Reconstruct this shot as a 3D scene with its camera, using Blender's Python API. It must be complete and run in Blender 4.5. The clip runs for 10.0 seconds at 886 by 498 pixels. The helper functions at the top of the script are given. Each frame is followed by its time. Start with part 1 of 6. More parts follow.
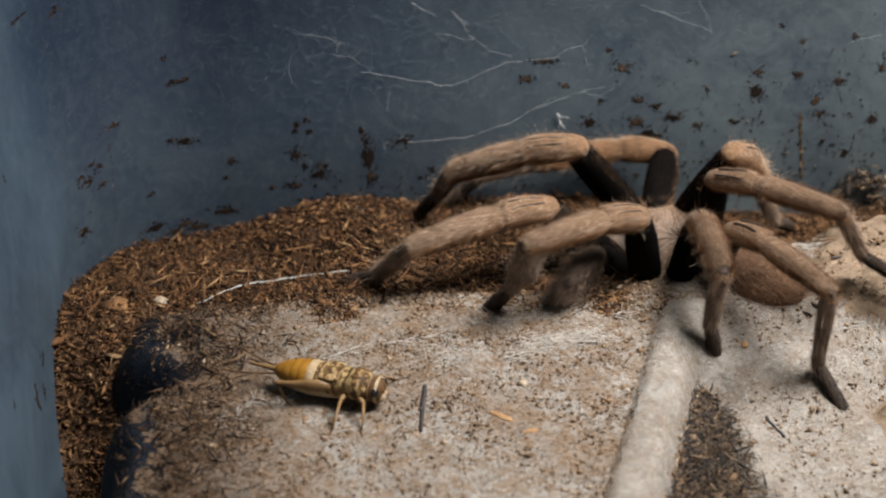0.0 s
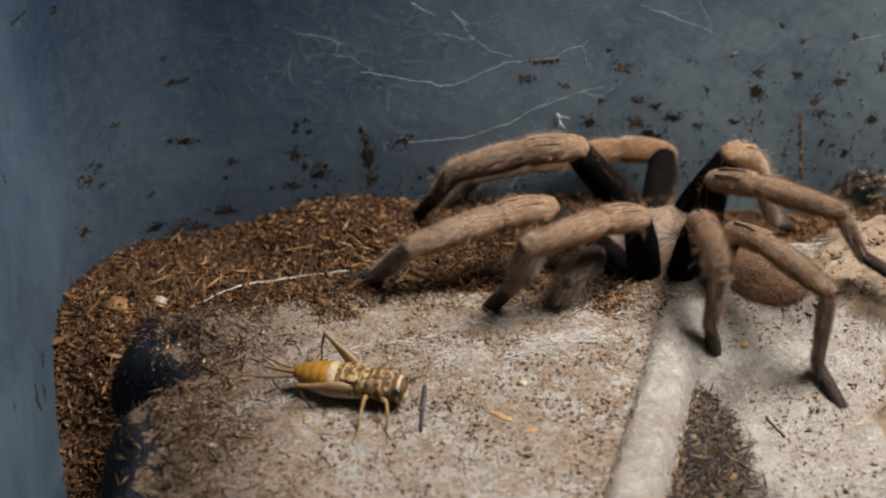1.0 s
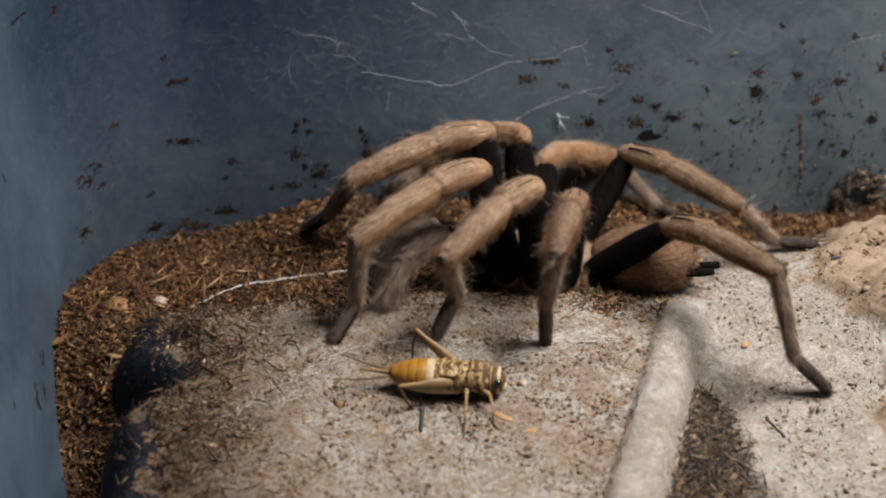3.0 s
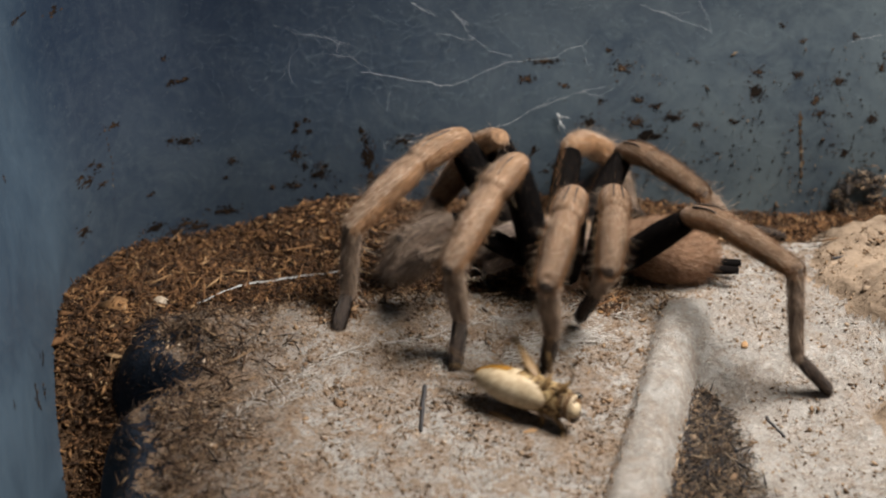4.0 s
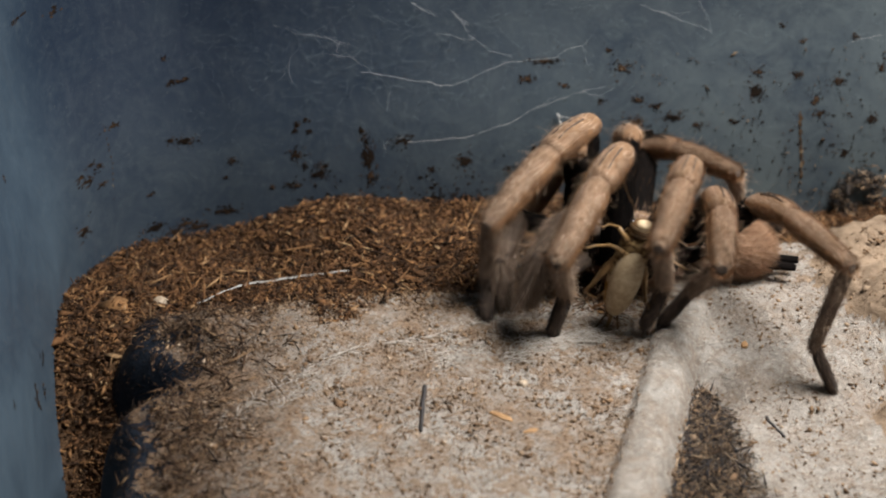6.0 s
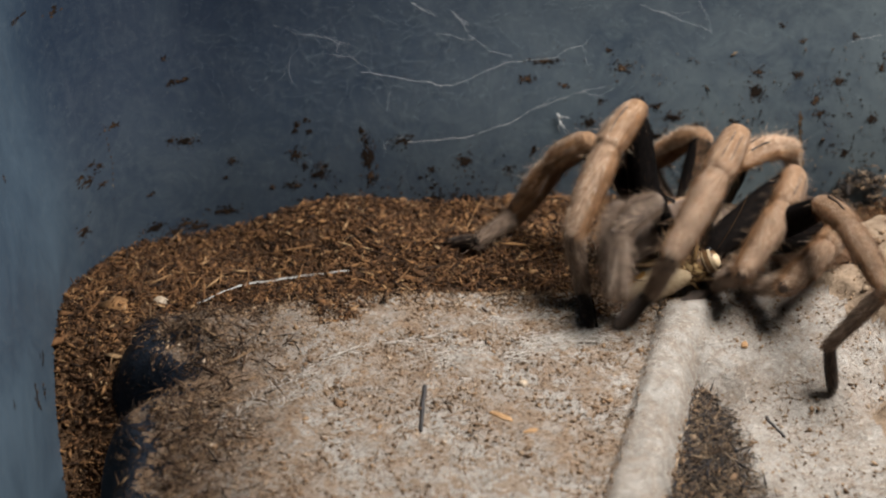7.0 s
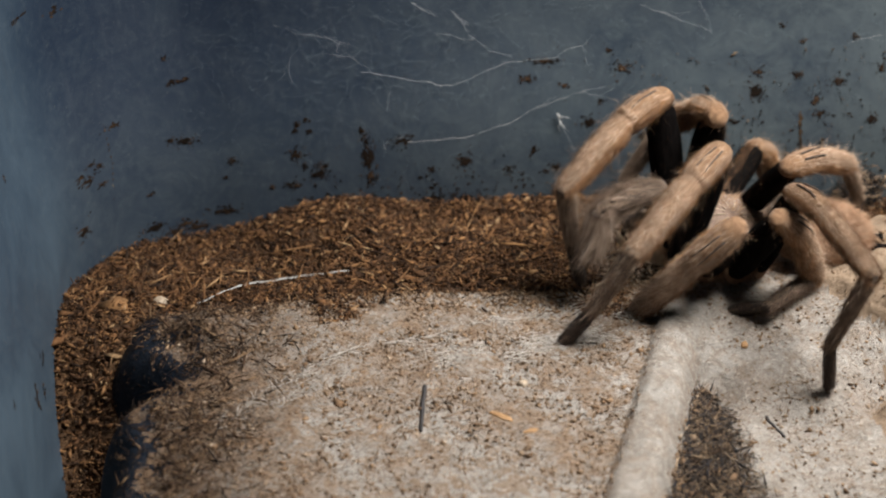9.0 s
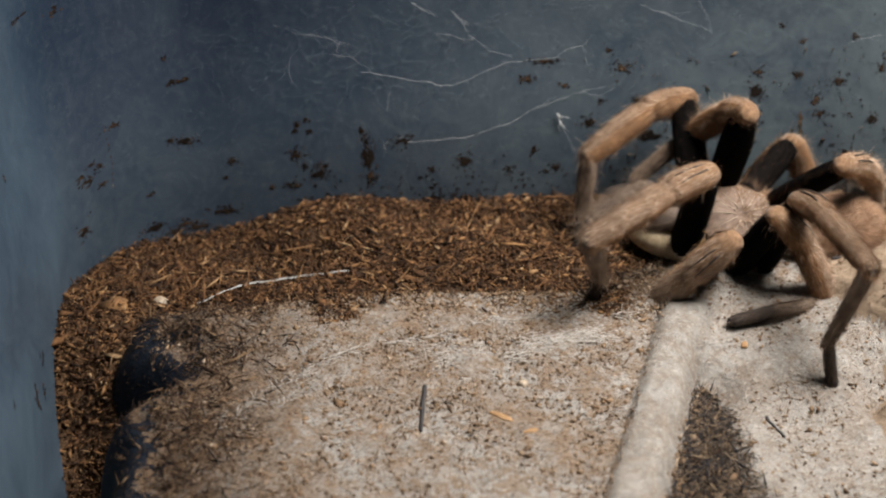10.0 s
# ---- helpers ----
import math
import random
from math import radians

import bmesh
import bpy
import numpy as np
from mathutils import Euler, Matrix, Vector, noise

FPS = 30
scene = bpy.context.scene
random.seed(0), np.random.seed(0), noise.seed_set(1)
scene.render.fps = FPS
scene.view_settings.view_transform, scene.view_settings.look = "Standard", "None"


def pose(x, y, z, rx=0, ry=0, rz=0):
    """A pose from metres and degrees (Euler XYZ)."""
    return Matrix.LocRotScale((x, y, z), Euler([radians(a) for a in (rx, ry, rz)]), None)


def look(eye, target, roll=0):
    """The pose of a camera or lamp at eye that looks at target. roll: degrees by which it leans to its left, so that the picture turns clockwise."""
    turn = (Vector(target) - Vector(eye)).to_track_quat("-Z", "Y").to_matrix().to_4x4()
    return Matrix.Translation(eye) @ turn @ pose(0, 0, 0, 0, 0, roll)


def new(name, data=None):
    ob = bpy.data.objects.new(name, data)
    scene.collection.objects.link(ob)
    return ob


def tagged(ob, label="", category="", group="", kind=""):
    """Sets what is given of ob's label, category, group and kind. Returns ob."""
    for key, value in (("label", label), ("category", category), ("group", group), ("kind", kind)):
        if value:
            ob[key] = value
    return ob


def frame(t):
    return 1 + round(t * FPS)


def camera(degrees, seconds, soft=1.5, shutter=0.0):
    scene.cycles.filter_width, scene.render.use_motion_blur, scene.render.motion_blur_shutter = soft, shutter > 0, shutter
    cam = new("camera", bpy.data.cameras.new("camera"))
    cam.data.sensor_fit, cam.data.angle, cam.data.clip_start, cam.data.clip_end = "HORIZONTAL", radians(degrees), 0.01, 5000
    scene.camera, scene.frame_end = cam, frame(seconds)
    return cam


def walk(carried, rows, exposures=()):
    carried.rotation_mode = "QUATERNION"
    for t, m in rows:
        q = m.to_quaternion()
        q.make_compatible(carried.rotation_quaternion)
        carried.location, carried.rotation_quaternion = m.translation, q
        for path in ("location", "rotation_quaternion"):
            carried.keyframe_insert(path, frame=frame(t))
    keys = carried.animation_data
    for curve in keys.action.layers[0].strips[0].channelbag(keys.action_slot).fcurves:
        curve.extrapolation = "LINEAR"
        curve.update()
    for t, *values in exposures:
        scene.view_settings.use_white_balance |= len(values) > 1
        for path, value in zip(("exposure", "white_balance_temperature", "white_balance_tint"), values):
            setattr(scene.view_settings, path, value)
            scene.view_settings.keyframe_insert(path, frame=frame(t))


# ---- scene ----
# ---------------------------------------------------------------- camera
cam = camera(30, 10.0, soft=2.1, shutter=0.6)
EYE = (0.0, -0.26, 0.15)
walk(cam, [(0.0, look(EYE, (0, 0, 0))), (10.0, look(EYE, (0, 0, 0)))])
cam.data.dof.use_dof, cam.data.dof.focus_distance, cam.data.dof.aperture_fstop = True, 0.281, 21.0

# ---------------------------------------------------------------- light
world = bpy.data.worlds.new("room_light")
world.use_nodes = True
world.node_tree.nodes["Background"].inputs[0].default_value = (0.80, 0.90, 1.0, 1)
world.node_tree.nodes["Background"].inputs[1].default_value = 0.011
scene.world = world
lamp = new("desk_lamp_light", bpy.data.lights.new("desk_lamp_light", "AREA"))
lamp.data.shape, lamp.data.size, lamp.data.energy = "DISK", 0.135, 2.38
lamp.data.color = (1.0, 0.965, 0.925)
lamp.matrix_basis = look((0.135, -0.052, 0.265), (0.02, -0.02, 0))
scene.view_settings.exposure = 0.0

# ---------------------------------------------------------------- materials
def blank(name):
    m = bpy.data.materials.new(name)
    m.use_nodes = True
    nt = m.node_tree
    nt.nodes.clear()
    out = nt.nodes.new("ShaderNodeOutputMaterial")
    bsdf = nt.nodes.new("ShaderNodeBsdfPrincipled")
    nt.links.new(bsdf.outputs[0], out.inputs[0])
    return m, nt, bsdf


def node(nt, kind, **settings):
    n = nt.nodes.new(kind)
    for key, value in settings.items():
        n.inputs[key].default_value = value
    return n


def ramp(nt, source, *stops):
    r = nt.nodes.new("ShaderNodeValToRGB")
    e = r.color_ramp.elements
    while len(e) < len(stops):
        e.new(0.5)
    for i, (at, colour) in enumerate(stops):
        e[i].position, e[i].color = at, (*colour, 1)
    nt.links.new(source, r.inputs[0])
    return r.outputs[0]


def mix(nt, factor, a, b, how="MIX"):
    m = nt.nodes.new("ShaderNodeMix")
    m.data_type, m.blend_type = "RGBA", how
    for socket, value in ((m.inputs[0], factor), (m.inputs[6], a), (m.inputs[7], b)):
        if isinstance(value, (int, float)):
            socket.default_value = value
        elif isinstance(value, tuple):
            socket.default_value = (*value, 1)
        else:
            nt.links.new(value, socket)
    return m.outputs[2]


def grain(nt, scale, detail=6, rough=0.6, stretch=(1, 1, 1), warp=0.0):
    tc = nt.nodes.new("ShaderNodeTexCoord")
    mp = nt.nodes.new("ShaderNodeMapping")
    mp.inputs["Scale"].default_value = stretch
    nt.links.new(tc.outputs["Object"], mp.inputs[0])
    n = node(nt, "ShaderNodeTexNoise", Scale=scale, Detail=detail, Roughness=rough, Distortion=warp)
    nt.links.new(mp.outputs[0], n.inputs[0])
    return n.outputs[0]


def relief(nt, bsdf, *heights):
    last = None
    for source, strength, depth in heights:
        b = node(nt, "ShaderNodeBump", Strength=strength, Distance=depth)
        nt.links.new(source, b.inputs["Height"])
        if last:
            nt.links.new(last, b.inputs["Normal"])
        last = b.outputs[0]
    nt.links.new(last, bsdf.inputs["Normal"])


def surface(name, dark, light, scale=900, rough=0.8, bump=0.5, depth=0.0004, stretch=(1, 1, 1), gloss=0.3, sheen=0.0):
    """Two-scale mottled surface."""
    m, nt, b = blank(name)
    fine = grain(nt, scale, 8, 0.65, stretch)
    broad = grain(nt, scale * 0.15, 4, 0.5, stretch)
    both = nt.nodes.new("ShaderNodeMath")
    both.operation = "MULTIPLY_ADD"
    both.inputs[1].default_value = 0.6
    nt.links.new(fine, both.inputs[0])
    scaled = nt.nodes.new("ShaderNodeMath")
    scaled.operation = "MULTIPLY"
    scaled.inputs[1].default_value = 0.4
    nt.links.new(broad, scaled.inputs[0])
    nt.links.new(scaled.outputs[0], both.inputs[2])
    nt.links.new(ramp(nt, both.outputs[0], (0.33, dark), (0.67, light)), b.inputs["Base Color"])
    b.inputs["Roughness"].default_value = rough
    b.inputs["Specular IOR Level"].default_value = gloss
    b.inputs["Sheen Weight"].default_value = sheen
    relief(nt, b, (fine, bump, depth))
    return m


def scattered(name, *stops, rough=0.85, gloss=0.25):
    """Each loose piece takes its own colour."""
    m, nt, b = blank(name)
    geo = nt.nodes.new("ShaderNodeNewGeometry")
    base = ramp(nt, geo.outputs["Random Per Island"], *stops)
    base = mix(nt, 0.35, base, grain(nt, 2500, 3), "OVERLAY")
    shade = ramp(nt, grain(nt, 260, 4, 0.6), (0.35, (0.62, 0.60, 0.58)), (0.65, (1.12, 1.10, 1.08)))
    nt.links.new(mix(nt, 1.0, base, shade, "MULTIPLY"), b.inputs["Base Color"])
    b.inputs["Roughness"].default_value = rough
    b.inputs["Specular IOR Level"].default_value = gloss
    return m


def wall_plastic():
    """Blue-grey tub plastic with scuffs and a film of old silk and dust. Its paling to one end and low down also puts
    the uneven brightness into the colour.
    """
    m, nt, b = blank("tub_plastic")
    tc = nt.nodes.new("ShaderNodeTexCoord")
    split = nt.nodes.new("ShaderNodeSeparateXYZ")
    nt.links.new(tc.outputs["Object"], split.inputs[0])
    def spread(axis, low, high):
        r = nt.nodes.new("ShaderNodeMapRange")
        r.interpolation_type = "SMOOTHSTEP"
        r.inputs[1].default_value, r.inputs[2].default_value = low, high
        nt.links.new(split.outputs[axis], r.inputs[0])
        return r.outputs[0]
    def joint(how, x, y):
        k = nt.nodes.new("ShaderNodeMath")
        k.operation = how
        for socket, value in zip(k.inputs, (x, y)):
            if isinstance(value, float):
                socket.default_value = value
            else:
                nt.links.new(value, socket)
        return k.outputs[0]
    broad = grain(nt, 22, 5, 0.55)
    film = grain(nt, 40, 12, 0.70, (1, 1, 1), 0.5)
    fine = grain(nt, 420, 9, 0.72, (1, 1, 1), 1.5)
    wisp = grain(nt, 110, 12, 0.75, (1, 1, 1), 3.0)
    dots = grain(nt, 2200, 2, 0.5)
    scuff = grain(nt, 500, 4, 0.6, (1, 1, 0.08))
    # dust film, with the wall's brighter end and foot painted in
    dust_light = joint("MULTIPLY", joint("ADD", spread(0, -0.045, 0.080), joint("MULTIPLY", spread(2, 0.028, 0.0), 0.25)), 0.85)
    base = ramp(nt, broad, (0.32, (0.0085, 0.016, 0.031)), (0.70, (0.0155, 0.027, 0.046)))
    base = mix(nt, joint("MULTIPLY", dust_light, ramp(nt, film, (0.30, (0.20, 0.20, 0.20)), (0.68, (1, 1, 1)))), base, (0.080, 0.100, 0.106))
    base = mix(nt, joint("MULTIPLY", joint("ADD", dust_light, 0.25), ramp(nt, wisp, (0.46, (0, 0, 0)), (0.72, (0.75, 0.75, 0.75)))), base, (0.068, 0.088, 0.097))
    # side wall turned to the lamp: its extra light put into a paler blue
    base = mix(nt, joint("MULTIPLY", spread(1, 0.012, -0.012), ramp(nt, film, (0.30, (0.25, 0.25, 0.25)), (0.70, (0.75, 0.75, 0.75)))), base, (0.052, 0.082, 0.112))
    base = mix(nt, ramp(nt, fine, (0.54, (0, 0, 0)), (0.80, (0.35, 0.35, 0.35))), base, (0.085, 0.105, 0.115))
    base = mix(nt, ramp(nt, scuff, (0.58, (0, 0, 0)), (0.85, (0.5, 0.5, 0.5))), base, (0.04, 0.050, 0.065))
    base = mix(nt, ramp(nt, dots, (0.70, (0, 0, 0)), (0.78, (0.6, 0.6, 0.6))), base, (0.10, 0.11, 0.105))
    nt.links.new(base, b.inputs["Base Color"])
    nt.links.new(ramp(nt, film, (0.3, (0.40, 0.40, 0.40)), (0.7, (0.70, 0.70, 0.70))), b.inputs["Roughness"])
    b.inputs["Specular IOR Level"].default_value = 0.35
    relief(nt, b, (fine, 0.25, 0.0003), (broad, 0.2, 0.002))
    return m


def cells(nt, scale, wobble=0.0004):
    """A random value for each grain of a packed, uneven aggregate."""
    tc = nt.nodes.new("ShaderNodeTexCoord")
    n = node(nt, "ShaderNodeTexNoise", Scale=scale * 1.3, Detail=3.0)
    nt.links.new(tc.outputs["Object"], n.inputs[0])
    shift = nt.nodes.new("ShaderNodeVectorMath")
    shift.operation = "MULTIPLY_ADD"
    shift.inputs[1].default_value = (wobble * 2, wobble * 2, wobble * 2)
    nt.links.new(n.outputs[1], shift.inputs[0])
    nt.links.new(tc.outputs["Object"], shift.inputs[2])
    v = node(nt, "ShaderNodeTexVoronoi", Scale=scale)
    nt.links.new(shift.outputs[0], v.inputs[0])
    one = nt.nodes.new("ShaderNodeSeparateColor")
    nt.links.new(v.outputs["Color"], one.inputs[0])
    return one.outputs[0]


def rock_stone(name="slab_stone", stain=1.0):
    """Grey-beige slab, a packed aggregate with soil and crumbs worked into its pores; stain: how much of it."""
    m, nt, b = blank(name)
    broad = grain(nt, 60, 6, 0.6)
    mid = grain(nt, 260, 8, 0.68, (1, 1, 1), 0.8)
    fine = grain(nt, 1500, 6, 0.7)
    fleck = grain(nt, 900, 3, 0.6, (1, 1, 1), 0.4)
    blot = grain(nt, 150, 7, 0.7, (1, 1, 1), 1.2)
    grit, sand = cells(nt, 760, 0.0006), cells(nt, 2300, 0.0002)
    k = stain
    base = ramp(nt, mid, (0.30, (0.215, 0.190, 0.163)), (0.50, (0.290, 0.266, 0.238)), (0.72, (0.375, 0.352, 0.322)))
    soil = ramp(nt, fine, (0.35, (0.090, 0.055, 0.032)), (0.65, (0.27, 0.18, 0.115)))
    base = mix(nt, ramp(nt, grit, (0.48, (0, 0, 0)), (0.53, (0.50 * k,) * 3), (0.86, (0.62 * k,) * 3), (0.90, (0.10 * k,) * 3)), base, (0.215, 0.140, 0.085))
    base = mix(nt, ramp(nt, sand, (0.86, (0, 0, 0)), (0.90, (0.60 * k,) * 3)), base, (0.095, 0.066, 0.046))
    base = mix(nt, ramp(nt, sand, (0.08, (0.45, 0.45, 0.45)), (0.12, (0, 0, 0))), base, (0.46, 0.42, 0.37))
    base = mix(nt, ramp(nt, broad, (0.36, (0.62 * k,) * 3), (0.54, (0, 0, 0))), base, soil)
    tc = nt.nodes.new("ShaderNodeTexCoord")
    split = nt.nodes.new("ShaderNodeSeparateXYZ")
    nt.links.new(tc.outputs["Object"], split.inputs[0])
    silt = nt.nodes.new("ShaderNodeMapRange")
    silt.inputs[1].default_value, silt.inputs[2].default_value = -0.016, -0.040
    nt.links.new(split.outputs[0], silt.inputs[0])
    patchy = nt.nodes.new("ShaderNodeMath")
    patchy.operation = "MULTIPLY"
    nt.links.new(silt.outputs[0], patchy.inputs[0])
    nt.links.new(ramp(nt, blot, (0.35, (0.6, 0.6, 0.6)), (0.55, (1, 1, 1))), patchy.inputs[1])
    base = mix(nt, patchy.outputs[0], base, ramp(nt, fine, (0.35, (0.032, 0.020, 0.012)), (0.65, (0.16, 0.10, 0.060))))
    base = mix(nt, ramp(nt, blot, (0.50, (0, 0, 0)), (0.62, (0.70 * k,) * 3)), base, soil)
    base = mix(nt, ramp(nt, fleck, (0.62, (0, 0, 0)), (0.70, (0.65 * k,) * 3)), base, (0.060, 0.042, 0.030))
    nt.links.new(base, b.inputs["Base Color"])
    b.inputs["Roughness"].default_value = 0.9
    b.inputs["Specular IOR Level"].default_value = 0.2
    relief(nt, b, (mid, 0.8, 0.0014), (fine, 0.8, 0.0005))
    return m


def banded(name, dark, mid, light, rings):
    """Mottled insect shell with uneven cross bands."""
    m, nt, b = blank(name)
    tc = nt.nodes.new("ShaderNodeTexCoord")
    w = node(nt, "ShaderNodeTexWave", Scale=rings, Distortion=9.0, Detail=4.0)
    w.inputs["Detail Scale"].default_value = 4.0
    nt.links.new(tc.outputs["Object"], w.inputs[0])
    patch = grain(nt, 900, 5, 0.6)
    base = ramp(nt, w.outputs[1], (0.25, dark), (0.5, mid), (0.8, light))
    base = mix(nt, ramp(nt, patch, (0.5, (0, 0, 0)), (0.62, (0.7, 0.7, 0.7))), base, mid)
    nt.links.new(base, b.inputs["Base Color"])
    b.inputs["Roughness"].default_value = 0.6
    b.inputs["Specular IOR Level"].default_value = 0.2
    relief(nt, b, (patch, 0.8, 0.0002))
    return m


PLASTIC = wall_plastic()
SHELL = banded("cricket_shell", (0.050, 0.026, 0.010), (0.17, 0.095, 0.034), (0.33, 0.235, 0.115), 210)
STONE = rock_stone()
RIB_STONE = rock_stone("rib_stone", 0.4)
SOIL = surface("coir_soil", (0.015, 0.008, 0.004), (0.14, 0.075, 0.035), 900, 0.95, 1.0, 0.0012)
CHIPS = scattered("coir_chips", (0.0, (0.018, 0.009, 0.004)), (0.40, (0.065, 0.030, 0.012)), (0.80, (0.165, 0.080, 0.032)), (0.95, (0.26, 0.14, 0.06)), (1.0, (0.36, 0.24, 0.13)))
TRODDEN = scattered("trodden_coir", (0.0, (0.010, 0.006, 0.004)), (0.45, (0.045, 0.024, 0.013)), (0.85, (0.105, 0.060, 0.032)), (1.0, (0.26, 0.17, 0.095)))
CRUMBS = scattered("slab_crumbs", (0.0, (0.060, 0.040, 0.026)), (0.12, (0.15, 0.092, 0.053)), (0.75, (0.25, 0.165, 0.098)), (1.0, (0.40, 0.32, 0.24)))
DARK_DIRT = scattered("hollow_dirt", (0.0, (0.010, 0.011, 0.015)), (0.40, (0.045, 0.038, 0.034)), (0.75, (0.14, 0.095, 0.060)), (1.0, (0.32, 0.235, 0.155)))
SPECKS = scattered("wall_dirt", (0.0, (0.006, 0.004, 0.003)), (0.70, (0.020, 0.013, 0.009)), (1.0, (0.055, 0.034, 0.021)), gloss=0.1)
FLECKS = scattered("wall_flecks", (0.0, (0.030, 0.020, 0.012)), (0.6, (0.085, 0.055, 0.033)), (1.0, (0.20, 0.15, 0.10)), gloss=0.1)
SLAB_SILK = surface("matted_silk", (0.36, 0.33, 0.29), (0.57, 0.52, 0.47), 2000, 0.7, 0.2)
SILK = surface("silk", (0.36, 0.36, 0.35), (0.60, 0.60, 0.58), 2000, 0.5, 0.2)
WEB = surface("old_web", (0.075, 0.098, 0.110), (0.15, 0.18, 0.195), 2000, 0.6, 0.2)
BARK = surface("twig_bark", (0.014, 0.013, 0.014), (0.055, 0.05, 0.05), 900, 0.8, 0.6, 0.0003)
ORANGE = surface("orange_bark", (0.22, 0.118, 0.050), (0.39, 0.24, 0.12), 900, 0.75, 0.5, 0.0003)
PALE = surface("pale_grain", (0.26, 0.19, 0.12), (0.50, 0.42, 0.33), 700, 0.85, 0.8, 0.0005)
SOOT = surface("dark_hollow_dirt", (0.008, 0.010, 0.016), (0.050, 0.050, 0.054), 600, 0.95, 1.0, 0.0012)
SAND = surface("packed_sand", (0.105, 0.072, 0.047), (0.31, 0.228, 0.158), 300, 0.95, 1.0, 0.0012)
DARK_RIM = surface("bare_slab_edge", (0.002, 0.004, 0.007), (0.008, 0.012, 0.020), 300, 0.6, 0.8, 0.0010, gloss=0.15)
BLACK_HIDE = surface("black_cuticle", (0.0015, 0.0012, 0.0012), (0.006, 0.0045, 0.004), 900, 0.9, 0.6, 0.0002, (0.2, 1, 1), gloss=0.06)
TAN_HIDE = surface("tan_cuticle", (0.095, 0.050, 0.025), (0.26, 0.150, 0.080), 1300, 0.85, 0.7, 0.0003, (0.12, 1, 1), sheen=0.1)
GREY_HIDE = surface("grey_cuticle", (0.05, 0.037, 0.030), (0.15, 0.11, 0.088), 1300, 0.85, 0.7, 0.0003, (0.12, 1, 1), sheen=0.1)
TIP_HIDE = surface("dark_pads", (0.012, 0.009, 0.007), (0.045, 0.030, 0.022), 1300, 0.8, 0.6, 0.0002, (0.15, 1, 1), sheen=0.2)
CARAPACE = surface("carapace_velvet", (0.09, 0.058, 0.041), (0.225, 0.155, 0.115), 700, 0.7, 0.6, 0.0003, sheen=0.15)
ABDOMEN = surface("abdomen_velvet", (0.10, 0.054, 0.030), (0.24, 0.135, 0.080), 1400, 0.9, 1.0, 0.0004)
BLACK_HAIR = scattered("black_hair", (0.0, (0.0015, 0.0012, 0.001)), (0.9, (0.005, 0.0035, 0.003)), (1.0, (0.06, 0.035, 0.022)), rough=0.9, gloss=0.05)
STRIPE = surface("bare_stripe", (0.020, 0.015, 0.012), (0.075, 0.055, 0.045), 1300, 0.7, 0.5, 0.0002, (0.12, 1, 1))
WHISKER = scattered("pale_bristle", (0.0, (0.20, 0.13, 0.08)), (0.5, (0.40, 0.29, 0.20)), (1.0, (0.62, 0.50, 0.40)), rough=0.5)
# tan leg hair in two tones: lit tops paler, shaded sides redder
DORSAL_HAIR = scattered("pale_tan_hair", (0.0, (0.130, 0.075, 0.043)), (0.45, (0.31, 0.192, 0.120)), (0.85, (0.50, 0.355, 0.250)), (1.0, (0.74, 0.62, 0.51)), rough=0.6)
SIDE_HAIR = scattered("red_brown_hair", (0.0, (0.10, 0.046, 0.020)), (0.5, (0.25, 0.125, 0.056)), (0.92, (0.40, 0.225, 0.112)), (1.0, (0.60, 0.44, 0.31)), rough=0.6)
PALP_HAIR = scattered("pale_grey_hair", (0.0, (0.095, 0.065, 0.046)), (0.5, (0.225, 0.160, 0.116)), (0.9, (0.35, 0.265, 0.205)), (1.0, (0.55, 0.46, 0.39)), rough=0.7)
TAN_HAIR = scattered("tan_hair", (0.0, (0.13, 0.073, 0.040)), (0.5, (0.262, 0.157, 0.088)), (0.92, (0.37, 0.248, 0.158)), (1.0, (0.58, 0.48, 0.40)), rough=0.6)
GREY_HAIR = scattered("grey_hair", (0.0, (0.080, 0.052, 0.035)), (0.5, (0.200, 0.138, 0.097)), (0.9, (0.31, 0.225, 0.168)), (1.0, (0.50, 0.42, 0.36)), rough=0.7)
TIP_HAIR = scattered("pad_hair", (0.0, (0.009, 0.006, 0.005)), (0.6, (0.034, 0.022, 0.016)), (1.0, (0.15, 0.10, 0.07)), rough=0.6)
RUST_HAIR = scattered("rust_hair", (0.0, (0.14, 0.074, 0.040)), (0.5, (0.34, 0.190, 0.108)), (1.0, (0.60, 0.43, 0.31)), rough=0.7)
AMBER = surface("amber_shell", (0.17, 0.075, 0.008), (0.34, 0.165, 0.02), 500, 0.42, 0.4, 0.0001, gloss=0.3)
CREAM = surface("cream_shell", (0.24, 0.155, 0.075), (0.56, 0.45, 0.30), 1100, 0.5, 0.4, 0.0001, gloss=0.3)
BROWN_SHELL = surface("brown_shell", (0.035, 0.018, 0.008), (0.14, 0.075, 0.03), 700, 0.5, 0.4, 0.0001, gloss=0.25)
STRAW = surface("straw_leg", (0.10, 0.055, 0.02), (0.25, 0.15, 0.062), 900, 0.45, 0.3, 0.0001, (0.2, 1, 1), gloss=0.4)
EYE_BLACK = surface("eye_black", (0.004, 0.004, 0.004), (0.012, 0.010, 0.010), 900, 0.15, 0.0, 0.0001, gloss=0.6)

